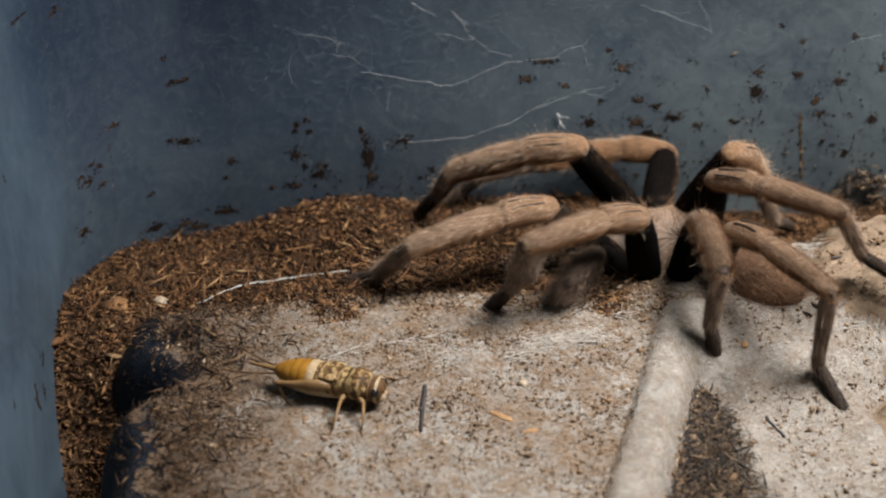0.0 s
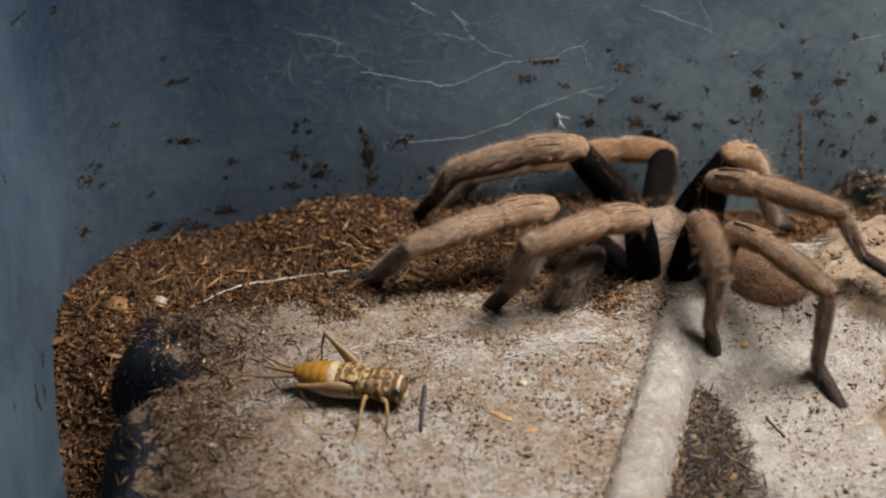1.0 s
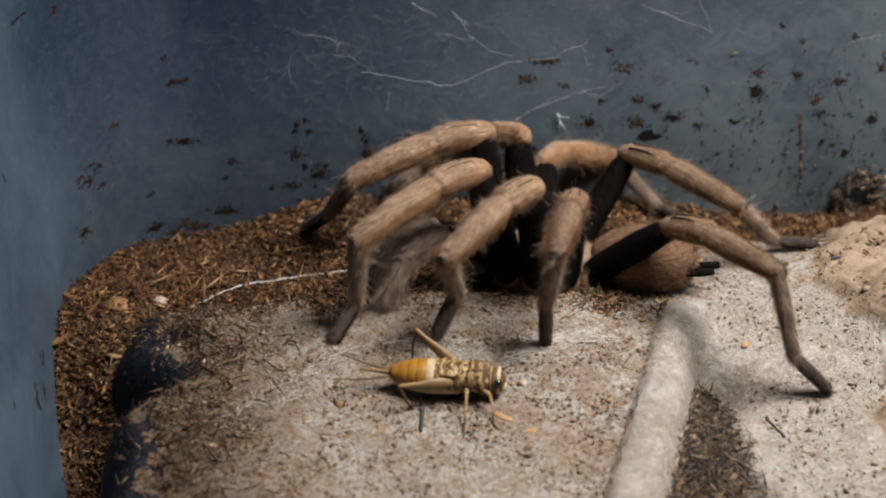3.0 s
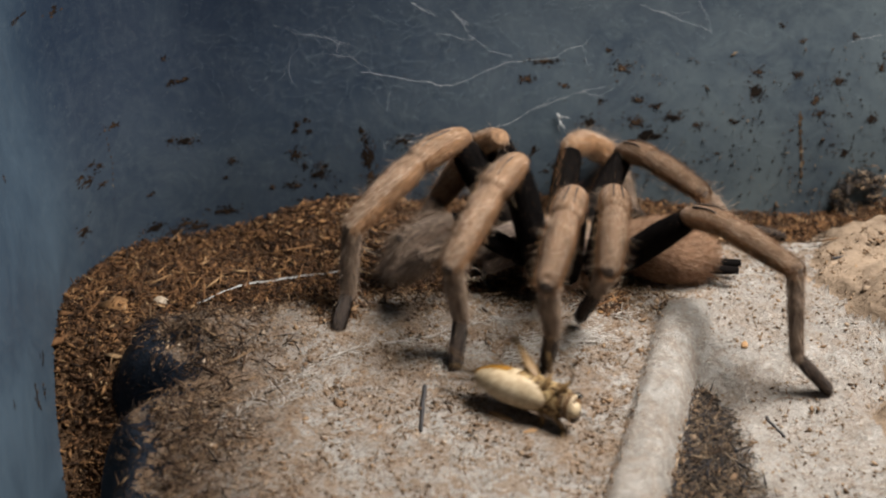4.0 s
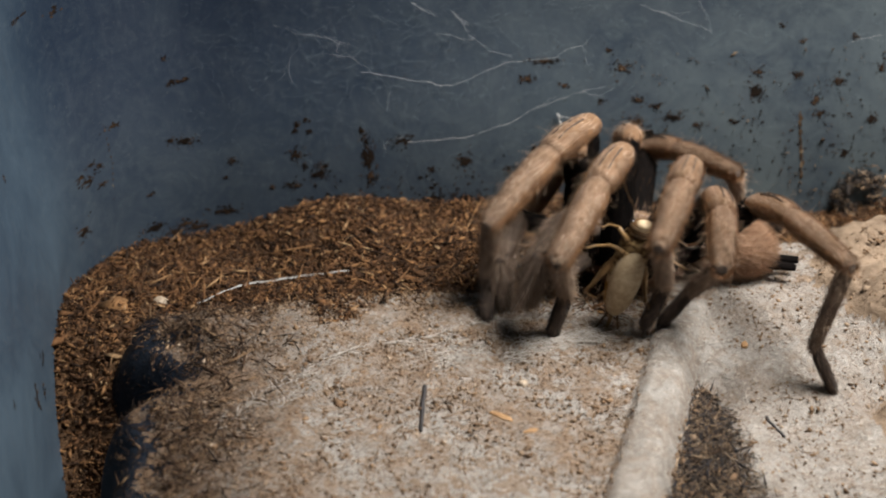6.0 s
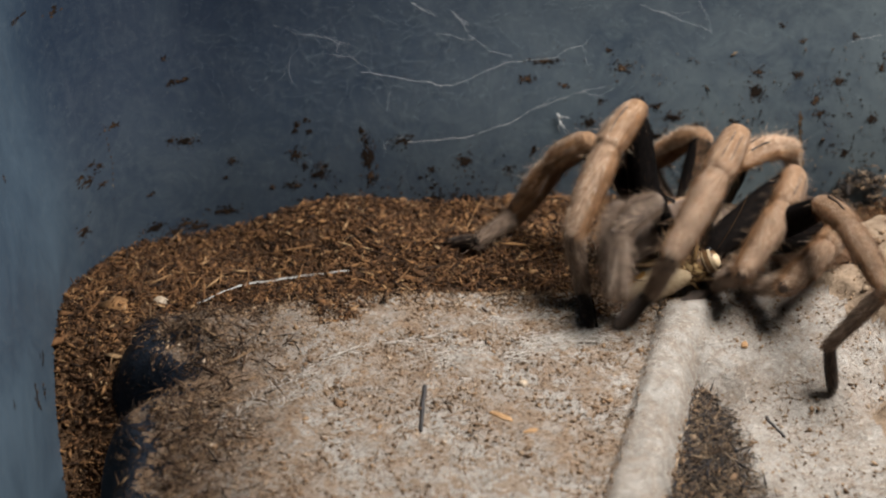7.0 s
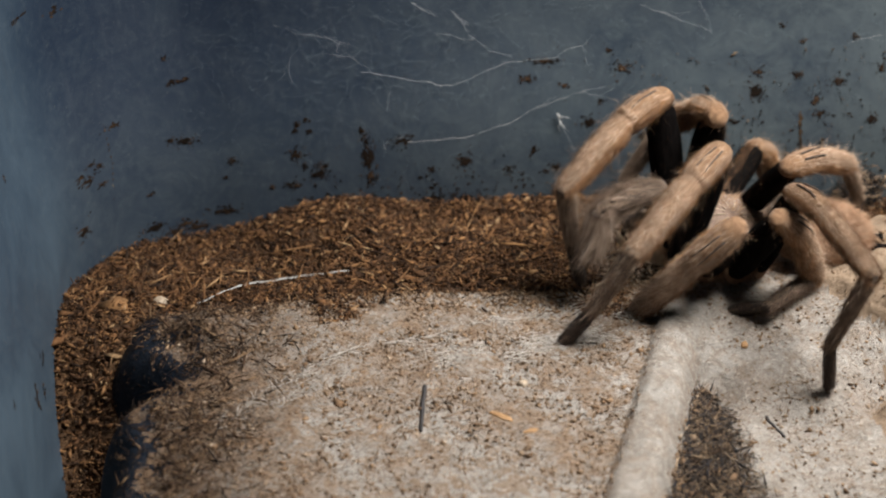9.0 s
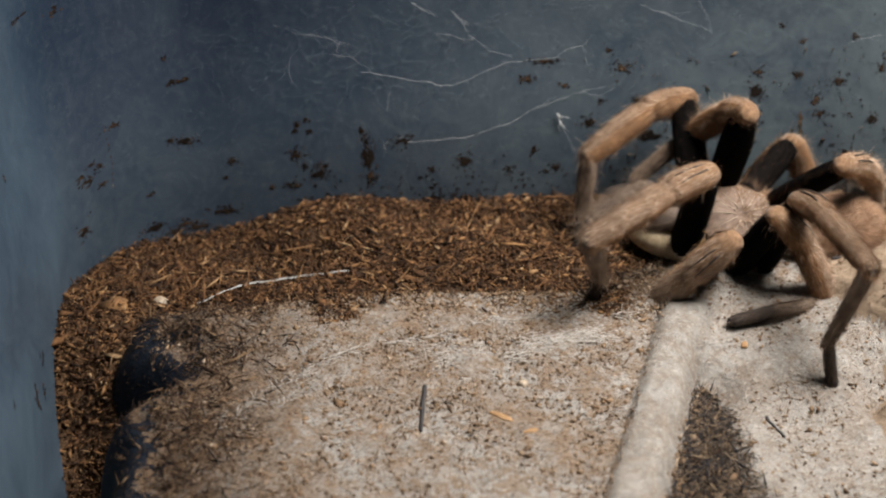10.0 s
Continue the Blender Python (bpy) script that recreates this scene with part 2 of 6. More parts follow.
# ---------------------------------------------------------------- mesh helpers
def solid(name, verts, faces, material, parent=None, label="", flat=False):
    """One mesh object from verts and faces, under a parent if given."""
    me = bpy.data.meshes.new(name)
    if isinstance(verts, np.ndarray):
        faces = [np.asarray(q) for q in faces] if isinstance(faces, tuple) else [np.asarray(faces)]
        size = np.concatenate([np.full(len(q), q.shape[1]) for q in faces])
        flatten = np.concatenate([q.reshape(-1) for q in faces]).astype(np.int32)
        me.vertices.add(len(verts))
        me.vertices.foreach_set("co", verts.astype(np.float32).reshape(-1))
        me.loops.add(len(flatten))
        me.loops.foreach_set("vertex_index", flatten)
        me.polygons.add(len(size))
        me.polygons.foreach_set("loop_start", np.concatenate([[0], np.cumsum(size)[:-1]]).astype(np.int32))
    else:
        me.from_pydata([tuple(v) for v in verts], [], [tuple(f) for f in faces])
    if not flat:
        me.polygons.foreach_set("use_smooth", [True] * len(me.polygons))
    me.materials.append(material)
    me.update(calc_edges=True)
    ob = new(name, me)
    ob.parent = parent
    if label:
        tagged(ob, label)
    return ob


def tube(rings, sides=12, capped=True):
    """Rings of (centre, half width along y, half height along z) strung along x."""
    verts, faces = [], []
    for (cx, cy, cz), ry, rz in rings:
        for k in range(sides):
            a = 2 * math.pi * k / sides
            verts.append((cx, cy + ry * math.cos(a), cz + rz * math.sin(a)))
    for i in range(len(rings) - 1):
        for k in range(sides):
            j = (k + 1) % sides
            faces.append((i * sides + k, i * sides + j, (i + 1) * sides + j, (i + 1) * sides + k))
    if capped:
        faces.append(tuple(range(sides))[::-1])
        faces.append(tuple((len(rings) - 1) * sides + k for k in range(sides)))
    return verts, faces


def ball(cx, cy, cz, rx, ry, rz, rows=12, sides=16, shape=None):
    """An ellipsoid along x, squeezed by shape(u) with u from -1 to 1."""
    rings = []
    for i in range(rows + 1):
        u = -math.cos(math.pi * i / rows)
        w = max(0.02, math.sqrt(max(0, 1 - u * u))) * (shape(u) if shape else 1)
        rings.append(((cx + rx * u, cy, cz), ry * w, rz * w))
    return tube(rings, sides)


def along(points, radius, sides=6, taper=1.0):
    """A round strand through points."""
    verts, faces = [], []
    pts = [Vector(p) for p in points]
    for i, p in enumerate(pts):
        d = (pts[min(i + 1, len(pts) - 1)] - pts[max(i - 1, 0)]).normalized()
        a = d.orthogonal().normalized()
        b = d.cross(a)
        r = radius * (1 + (taper - 1) * i / max(1, len(pts) - 1))
        for k in range(sides):
            t = 2 * math.pi * k / sides
            verts.append(p + a * (r * math.cos(t)) + b * (r * math.sin(t)))
    for i in range(len(pts) - 1):
        for k in range(sides):
            j = (k + 1) % sides
            faces.append((i * sides + k, i * sides + j, (i + 1) * sides + j, (i + 1) * sides + k))
    faces.append(tuple(range(sides))[::-1])
    faces.append(tuple((len(pts) - 1) * sides + k for k in range(sides)))
    return verts, faces


def joined(*pieces):
    verts, faces = [], []
    for v, f in pieces:
        n = len(verts)
        verts += list(v)
        faces += [tuple(i + n for i in q) for q in f]
    return verts, faces


rng = np.random.default_rng(7)


def fur(rings, count, length, lean, width=0.000045, spread=0.18, guard=0.06, reach=2.2, start=0.0, end=1.0, arc=(0.0, 2 * math.pi), stand=0.55):
    """Hairs over a tube of rings, leaning forward along x; a few long guard hairs stand off. arc: the stretch of the girth that bears them."""
    xs = np.array([r[0][0] for r in rings])
    ys, zs = np.array([r[0][1] for r in rings]), np.array([r[0][2] for r in rings])
    ry, rz = np.array([r[1] for r in rings]), np.array([r[2] for r in rings])
    x = xs[0] + (xs[-1] - xs[0]) * rng.uniform(start, end, count)
    a = rng.uniform(arc[0], arc[1], count)
    order = np.argsort(xs)
    at = lambda q: np.interp(x, xs[order], q[order])
    n = np.stack([np.zeros(count), np.cos(a), np.sin(a)], 1)
    base = np.stack([x, at(ys) + at(ry) * np.cos(a) * 0.97, at(zs) + at(rz) * np.sin(a) * 0.97], 1)
    tall = rng.random(count) < guard
    tilt = np.where(tall, stand, lean) + rng.normal(0, 0.12, count)
    d = n * np.sin(tilt)[:, None] + np.array([1.0, 0, 0]) * np.cos(tilt)[:, None] + rng.normal(0, spread, (count, 3)) * 0.5
    d /= np.linalg.norm(d, axis=1)[:, None]
    side = np.cross(d, n + rng.normal(0, 0.3, (count, 3)))
    side /= np.linalg.norm(side, axis=1)[:, None] + 1e-9
    ln = length * rng.uniform(0.6, 1.3, count) * np.where(tall, reach, 1)
    w = width * np.where(tall, 1.25, 1)
    bend = base + d * (ln * 0.55)[:, None] + n * (ln * 0.05)[:, None]
    tip = base + d * ln[:, None] - n * (ln * 0.08)[:, None]
    s = side * w[:, None] * 0.5
    v = np.stack([base - s, base + s, bend + s * 0.7, bend - s * 0.7, tip], 1).reshape(-1, 3)
    i = np.arange(count)[:, None] * 5
    return v, (i + np.array([[0, 1, 2, 3]]), i + np.array([[3, 2, 4]]))


# ---------------------------------------------------------------- ground heights
def smooth(a, b, x):
    u = np.clip((np.asarray(x, float) - a) / (b - a), 0, 1)
    return u * u * (3 - 2 * u)


def bell(x, y, cx, cy, r):
    return np.exp(-((x - cx) ** 2 + (y - cy) ** 2) / (r * r))


def rib_x(y):
    """Line of the raised rib on the slab."""
    return 0.0418 + 0.27 * (y + 0.02)


def slab_left(y):
    """Worn end of the slab, with a notch in it."""
    y = np.asarray(y, float)
    return (-0.0400 - 0.0183 * smooth(0.004, -0.013, y) + 0.0020 * smooth(-0.030, -0.042, y)
            + 0.0068 * np.exp(-((y + 0.0385) / 0.0055) ** 2) + 0.0040 * smooth(-0.046, -0.062, y))


def dark_edge_width(y):
    """Width of the dark face along the slab's left end."""
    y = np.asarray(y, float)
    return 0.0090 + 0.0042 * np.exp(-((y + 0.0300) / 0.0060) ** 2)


def sand_x(y):
    """Where a crust of packed sand begins on the slab."""
    y = np.asarray(y, float)
    return 0.0725 - 0.0060 * smooth(-0.035, -0.005, y) + 0.0022 * np.sin(y * 190 + 1.0) + 0.0010 * np.sin(y * 610) - 0.05 * np.clip(-0.03 - y, 0, 0.05)


def rock_z(x, y):
    """Height of the slab, without its grain."""
    x, y = np.asarray(x, float), np.asarray(y, float)
    back = -0.0045 + 0.018 * smooth(0.018, 0.055, x) + 0.006 * smooth(0.065, 0.090, x) - 0.005 * smooth(-0.005, -0.045, x)
    s = np.clip((x - slab_left(y)) / (0.0100 - 0.0030 * smooth(-0.042, -0.056, y)), 0, 1)
    rim = np.sqrt(1 - (1 - s) ** 2) * smooth(-0.007, 0.012, back - y)
    deep = 0.020 + 0.005 * smooth(-0.030, -0.045, y) * (x < -0.030)
    z = deep * (rim - 1)
    z = z - 0.0015 * smooth(-0.02, -0.05, x) + 0.0036 * bell(x, y, -0.0395, -0.026, 0.0045)
    u = x - rib_x(y)
    right = smooth(0.001, 0.008, u) * smooth(-0.016, -0.045, y)
    z = z - 0.0065 * right - 0.0045 * bell(x, y, rib_x(-0.036) + 0.0065, -0.036, 0.005) * (u > 0)
    v = np.clip(u / 0.0047, -1, 1)
    z = z + 0.0022 * (1 - v ** 4) * smooth(-0.0155, -0.023, y)
    z = z + 0.006 * bell(x, y, 0.081, -0.020, 0.009) + 0.005 * bell(x, y, 0.074, -0.066, 0.006)
    z = z + 0.0025 * bell(x, y, 0.095, 0.008, 0.016)
    crust = smooth(-0.0004, 0.0022, x - sand_x(y))
    z = z + crust * (0.0018 + 0.0008 * np.sin(x * 320 + 2) * np.cos(y * 270))
    return z


def soil_z(x, y):
    x, y = np.asarray(x, float), np.asarray(y, float)
    z = -0.0045 + 0.0030 * smooth(-0.045, -0.015, x) - (0.0012 + 0.0026 * smooth(-0.030, 0.0, x)) * smooth(0.004, 0.022, y) - 0.009 * smooth(-0.022, -0.050, y) - 0.003 * smooth(-0.025, -0.040, y) * smooth(-0.040, -0.052, x)
    z = z - 0.0025 * bell(x, y, -0.030, 0.002, 0.010) + 0.002 * bell(x, y, 0.088, 0.028, 0.010) - 0.0060 * smooth(0.030, 0.060, x) * smooth(0.100, 0.085, x)
    z = z - 0.009 * smooth(-0.024, -0.042, y) * smooth(-0.068, -0.059, x)
    z = z - 0.014 * smooth(0.030, 0.045, x) * smooth(-0.012, -0.026, y)
    z = z - 0.0034 * smooth(-0.012, -0.050, x) * smooth(-0.014, 0.012, y)
    z = z - 0.0050 * smooth(-0.030, -0.050, y) * smooth(-0.040, -0.055, x)
    return np.maximum(z - 0.004 * smooth(-0.040, -0.052, y) * smooth(-0.040, -0.050, x), -0.0285) + 0.0010 * np.sin(x * 130 + 1.0) * np.cos(y * 170)


def ground_z(x, y):
    return np.maximum(rock_z(x, y), soil_z(x, y))


# ---------------------------------------------------------------- the tub
YAW = radians(5.0)


def turned(x, y):
    """The tub stands a little askew."""
    x, y = x + 0.039, y + 0.005
    return x * math.cos(YAW) - y * math.sin(YAW) - 0.039, x * math.sin(YAW) + y * math.cos(YAW) - 0.005


def tub():
    root = tagged(new("tub"), "blue-grey translucent plastic tub with webbed, dirty walls", "tub", kind="structure")
    xl, xr, yf, yb, r = -0.0680, 0.2000, -0.1700, 0.0245, 0.030
    def loop(grow):
        pts = []
        for cx, cy, a0 in ((xr - r, yb - r, 0), (xl + r, yb - r, 90), (xl + r, yf + r, 180), (xr - r, yf + r, 270)):
            for k in range(13):
                a = radians(a0 + 90 * k / 12)
                pts.append(turned(cx + (r + grow) * math.cos(a), cy + (r + grow) * math.sin(a)))
        return pts
    def shell(levels, material, name, label):
        verts, faces = [], []
        n = 52
        for z, grow in levels:
            verts += [(x, y, z) for x, y in loop(grow)]
        for i in range(len(levels) - 1):
            for k in range(n):
                j = (k + 1) % n
                faces.append((i * n + k, i * n + j, (i + 1) * n + j, (i + 1) * n + k))
        return solid(name, verts, faces, material, root, label)
    inner = [(-0.030 + 0.0765 * i / 24, 0.0006 * math.sin(i * 0.4) + 0.0085 * i / 24 - 0.0033) for i in range(31)]
    rim = [(0.0661, 0.0070), (0.0667, 0.0085), (0.0661, 0.0105), (0.0631, 0.0110)]
    outer = [(z, g + 0.0022) for z, g in reversed(inner[:-2])]
    shell(inner + rim + outer, PLASTIC, "tub_wall", "smeared blue-grey plastic wall")
    base = loop(-0.001)
    verts = [(x, y, -0.0300) for x, y in base] + [(x, y, -0.0320) for x, y in base]
    n = len(base)
    faces = [tuple(range(n)), tuple(range(2 * n - 1, n - 1, -1))] + [(k, n + k, n + (k + 1) % n, (k + 1) % n) for k in range(n)]
    solid("tub_bottom", verts, faces, PLASTIC, root, flat=True)
    return root


def flare(z):
    """How far the tub has widened at a height."""
    i = (z + 0.030) / 0.0765 * 24
    return 0.0006 * math.sin(i * 0.4) + 0.0085 * i / 24 - 0.0033


def wall_y(x, z):
    """Inner face of the back wall and of its rounded corner."""
    if x < -0.0406:
        return -0.0055 + math.sqrt(max(0.0, (0.02992 + flare(z)) ** 2 - (x + 0.038) ** 2))
    return 0.0245 + flare(z) + math.tan(YAW) * (x + 0.039)


def side_x(y, z):
    """Inner face of the side wall."""
    return -0.039 - (0.029 + flare(z)) / math.cos(YAW) - math.tan(YAW) * (y + 0.005)


def sheet(name, material, x0, x1, y0, y1, step, height, label, category):
    nx, ny = int((x1 - x0) / step) + 1, int((y1 - y0) / step) + 1
    X, Y = np.meshgrid(np.linspace(x0, x1, nx), np.linspace(y0, y1, ny))
    Z = height(X, Y)
    v = np.stack([X, Y, Z], -1).reshape(-1, 3)
    idx = np.arange(nx * ny).reshape(ny, nx)
    f = np.stack([idx[:-1, :-1], idx[:-1, 1:], idx[1:, 1:], idx[1:, :-1]], -1).reshape(-1, 4)
    return tagged(solid(name, v, f, material), label, category, kind="structure")


def rough(X, Y, scale, depth, octaves=4, shift=0.0):
    out = np.empty(X.shape)
    flat = out.reshape(-1)
    for i, (x, y) in enumerate(zip(X.reshape(-1), Y.reshape(-1))):
        flat[i] = noise.fractal(Vector((x * scale + shift, y * scale, shift)), 1.0, 2.1, octaves)
    return out * depth


def slab():
    h = lambda X, Y: rock_z(X, Y) + rough(X, Y, 110, 0.0005, 5, 3.0) + rough(X, Y, 200, 0.0011, 4, 6.0) * smooth(0.0, 0.003, X - sand_x(Y))
    ob = sheet("slab", STONE, -0.0625, 0.1040, -0.1250, 0.0280, 0.0006, h, "grey-beige stone slab stained with brown soil, half sunk in soil", "stone slab")
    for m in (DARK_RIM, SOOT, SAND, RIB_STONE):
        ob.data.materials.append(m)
    for p in ob.data.polygons:
        x, y, z = p.center
        lift = noise.noise(Vector((x * 260, y * 260, 5.0))) * 0.0025 + noise.noise(Vector((x * 900, y * 900, 8.0))) * 0.0014
        edge = x - float(slab_left(y)) < float(dark_edge_width(y)) + lift * 2.6 and y > -0.080
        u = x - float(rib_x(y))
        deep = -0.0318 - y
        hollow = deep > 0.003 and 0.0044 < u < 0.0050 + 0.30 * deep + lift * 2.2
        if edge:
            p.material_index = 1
        elif hollow:
            p.material_index = 2
        elif x > float(sand_x(y)) + lift * 0.6:
            p.material_index = 3
        elif y < -0.018 and -0.0046 < u + lift * 0.5 < 0.0050 or u > 0.004 and y < -0.012:
            p.material_index = 4
    return ob


def soil():
    h = lambda X, Y: soil_z(X, Y) + rough(X, Y, 140, 0.0012, 5, 9.0)
    return sheet("soil", SOIL, -0.0760, 0.2040, -0.1780, 0.0440, 0.0010, h, "loose dark brown coconut fibre soil filling the tub", "soil")


def chips(name, count, place, size, lift, material, label, category, slim=(0.12, 0.5)):
    """Loose flat splinters and fibres, joined: nobody could count them."""
    x, y, z, k = place(count)
    count = len(x)
    yaw, pitch, rolls = rng.uniform(0, 2 * math.pi, count), rng.normal(0, 0.45, count), rng.normal(0, 0.7, count)
    ln = size * rng.lognormal(0, 0.5, count) * k
    wd = ln * rng.uniform(slim[0], slim[1], count)
    th = wd * rng.uniform(0.25, 0.7, count)
    d = np.stack([np.cos(yaw) * np.cos(pitch), np.sin(yaw) * np.cos(pitch), np.sin(pitch)], 1)
    s = np.stack([-np.sin(yaw) * np.cos(rolls), np.cos(yaw) * np.cos(rolls), np.sin(rolls)], 1)
    u = np.cross(d, s)
    c = np.stack([x, y, z + lift * rng.uniform(0, 1, count)], 1)
    D, S, T = d * ln[:, None] / 2, s * wd[:, None] / 2, u * th[:, None] / 2
    v = np.stack([c - D, c + S - T, c - S * 0.8 - T, c + D + T * 0.5, c - D * 0.2 + T], 1).reshape(-1, 3)
    tri = np.array([(0, 1, 4), (1, 3, 4), (3, 2, 4), (2, 0, 4), (0, 2, 1), (1, 2, 3)])
    f = (np.arange(count)[:, None, None] * 5 + tri[None]).reshape(-1, 3)
    return tagged(solid(name, v, f, material, flat=True), label, category, kind="stuff")


def on_soil(count):
    x, y = rng.uniform(-0.069, 0.104, count), rng.uniform(-0.075, 0.0350, count)
    z = soil_z(x, y)
    keep = (z > rock_z(x, y) - 0.0012) & (y < 0.0240 + 0.0875 * (x + 0.039))
    return x[keep], y[keep], z[keep], np.ones(keep.sum())


def on_slab(count):
    x, y = rng.uniform(-0.058, 0.100, count), rng.uniform(-0.085, 0.010, count)
    z = rock_z(x, y)
    edge = smooth(-0.024, -0.044, x) * 0.1 + smooth(-0.026, -0.010, y) * 0.7 * (x < 0.04) + 0.36
    u = x - rib_x(y)
    deep = -0.0318 - y
    hollow = (u > 0.0040) & (u < 0.0055 + 0.34 * deep) & (deep > 0)
    edge = np.where(hollow, 0.30 + 0.4 * smooth(0.002, 0.02, deep), edge)
    edge = np.where((u > 0.004) & ~hollow, edge * 0.6, edge)
    bare = 0.0092 + 0.0015 * smooth(-0.040, -0.050, y)
    edge = edge * (0.03 + 0.97 * smooth(-0.002, 0.002, x - slab_left(y) - bare))
    keep = (z > soil_z(x, y) - 0.001) & (rng.random(count) < edge) & ~((np.abs(u) < 0.0035) & (y < -0.02))
    return x[keep], y[keep], z[keep], np.where(edge[keep] > 0.5, 1.0, 0.75)


def on_fringe(count):
    """Soil trodden over the slab's back margin, thinning out, and heaped in the hollow beside the rib."""
    x, y = rng.uniform(-0.058, 0.078, count), rng.uniform(-0.075, 0.024, count)
    back = -0.0045 + 0.018 * smooth(0.018, 0.055, x) + 0.006 * smooth(0.065, 0.090, x) - 0.005 * smooth(-0.005, -0.045, x)
    u, deep = x - rib_x(y), -0.0318 - y
    near = smooth(0.021, 0.003, back - y) ** 1.6 * (1 - 0.75 * smooth(0.020, 0.045, x))
    near = near + 0.80 * smooth(-0.022, -0.040, x) * smooth(-0.001, 0.003, x - slab_left(y) - dark_edge_width(y))
    near = near + 0.28 * smooth(-0.030, -0.042, x) * smooth(0.0015, 0.004, x - slab_left(y))
    near = np.where((u > 0.0042) & (u < 0.0050 + 0.34 * deep) & (deep > 0.006), 0.28, near)
    keep = (rng.random(count) < near) & (rock_z(x, y) > soil_z(x, y) - 0.0005)
    return x[keep], y[keep], rock_z(x, y)[keep], rng.uniform(0.4, 1.0, keep.sum())


def in_hollow(count):
    """Dark dirt matted in the hollow beside the rib, widening away from its tip."""
    y = -0.0345 - 0.050 * rng.random(count) ** 0.9
    deep = -0.0318 - y
    x = rib_x(y) + 0.0040 + (0.0014 + 0.44 * deep) * rng.beta(1.1, 1.5, count) + np.abs(rng.normal(0, 0.0010, count))
    return x, y, rock_z(x, y), rng.uniform(0.5, 1.1, count)


def on_wall_clod(count):
    """A clump of soil clinging to the foot of the back wall, hollow beneath."""
    a = rng.uniform(0, 2 * math.pi, count)
    r = np.sqrt(rng.uniform(0.25, 1.0, count)) + rng.normal(0, 0.10, count)
    x, z = 0.0835 + 0.0052 * r * np.cos(a), -0.0065 + (0.0034 + 0.0028 * rng.random(count)) * r * np.sin(a)
    y = np.array([wall_y(p, q) for p, q in zip(x, z)]) - 0.0005 - rng.random(count) ** 2 * 0.0040 * smooth(0.003, -0.008, z)
    return x, y, z, np.ones(count)


def settle(x, y):
    return float(ground_z(x, y))


def build_setting():
    tub()
    soil()
    slab()
    chips("soil_chips", 130000, on_soil, 0.0011, 0.0012, CHIPS, "loose brown coir chips and fibres on the soil", "coir chips", (0.10, 0.45))
    chips("soil_fibres", 9000, on_soil, 0.0034, 0.0016, CHIPS, "loose brown coir fibres lying on the soil", "coir fibres", (0.03, 0.08))
    chips("soil_clump", 900, on_wall_clod, 0.0012, 0.0003, DARK_DIRT, "clump of dark brown coir clinging to the tub wall", "soil clump", (0.08, 0.3))
    chips("hollow_dirt", 11000, in_hollow, 0.0015, 0.0008, DARK_DIRT, "dark dirt and fibres matted in the hollow of the slab", "dirt", (0.03, 0.14))
    chips("strewn_chips", 95000, on_fringe, 0.0009, 0.0004, TRODDEN, "coir chips trodden over the margin of the slab", "coir chips", (0.06, 0.28))
    chips("strewn_fibres", 30000, on_fringe, 0.0028, 0.0013, TRODDEN, "coir fibres trodden over the margin of the slab", "coir fibres", (0.04, 0.09))
    chips("slab_crumbs", 90000, on_slab, 0.00060, 0.0002, CRUMBS, "brown crumbs strewn over the slab", "crumbs", (0.35, 0.9))
    chips("slab_fibres", 26000, on_slab, 0.0014, 0.0005, CRUMBS, "fine brown fibres strewn over the slab", "fibres", (0.04, 0.08))
    build_details()


# ---------------------------------------------------------------- silk, dirt and litter
def wall_strand(points, thick, label="thin white silk strand stuck to the tub wall"):
    """Silk on the back wall through points given as x, z in millimetres, kinked and fraying a little."""
    path, drift = [], np.zeros(2)
    for (x0, z0), (x1, z1) in zip(points, points[1:]):
        for k in range(8):
            t = k / 8
            drift = drift * 0.75 + rng.normal(0, 0.00013, 2)
            x, z = (x0 + (x1 - x0) * t) / 1000 + drift[0], (z0 + (z1 - z0) * t) / 1000 + drift[1]
            path.append((x, wall_y(x, z) - 0.0005 - 0.0003 * rng.random(), z))
    pieces = [along(path, thick * 0.55, 5, 0.6)]
    for k in range(3):
        i = int(rng.integers(0, max(1, len(path) - 6)))
        step = rng.normal(0, 0.00022, 2)
        side = [(x + step[0] * j, y - 0.0002, z + step[1] * j) for j, (x, y, z) in enumerate(path[i:i + 6])]
        pieces.append(along(side, thick * 0.25, 4, 0.5))
    return tagged(solid("silk_strand", *joined(*pieces), SILK), label, "spider silk", "silk on the wall")


def wall_film():
    """Countless hair-fine threads across the wall, thickest where the webs hang."""
    pieces = []
    for k in range(900):
        if k % 2:
            x, z = rng.normal(-0.012, 0.018), rng.normal(0.026, 0.006)
        else:
            x, z = rng.uniform(-0.050, 0.088), rng.uniform(0.0, 0.040)
        a, path = rng.uniform(-1.2, 1.6), []
        ln = rng.uniform(0.0012, 0.0055)
        for j in range(7):
            path.append((x, wall_y(x, z) - 0.0004, z))
            a += rng.normal(0, 0.42)
            x, z = x + ln / 6 * math.cos(a), z + ln / 6 * math.sin(a)
        if min(p[0] for p in path) > -0.050:
            pieces.append(along(path, rng.uniform(0.000006, 0.000016), 3, 0.6))
    return tagged(solid("web_film", *joined(*pieces), WEB), "hair-fine old web threads over the tub wall", "web", kind="stuff")


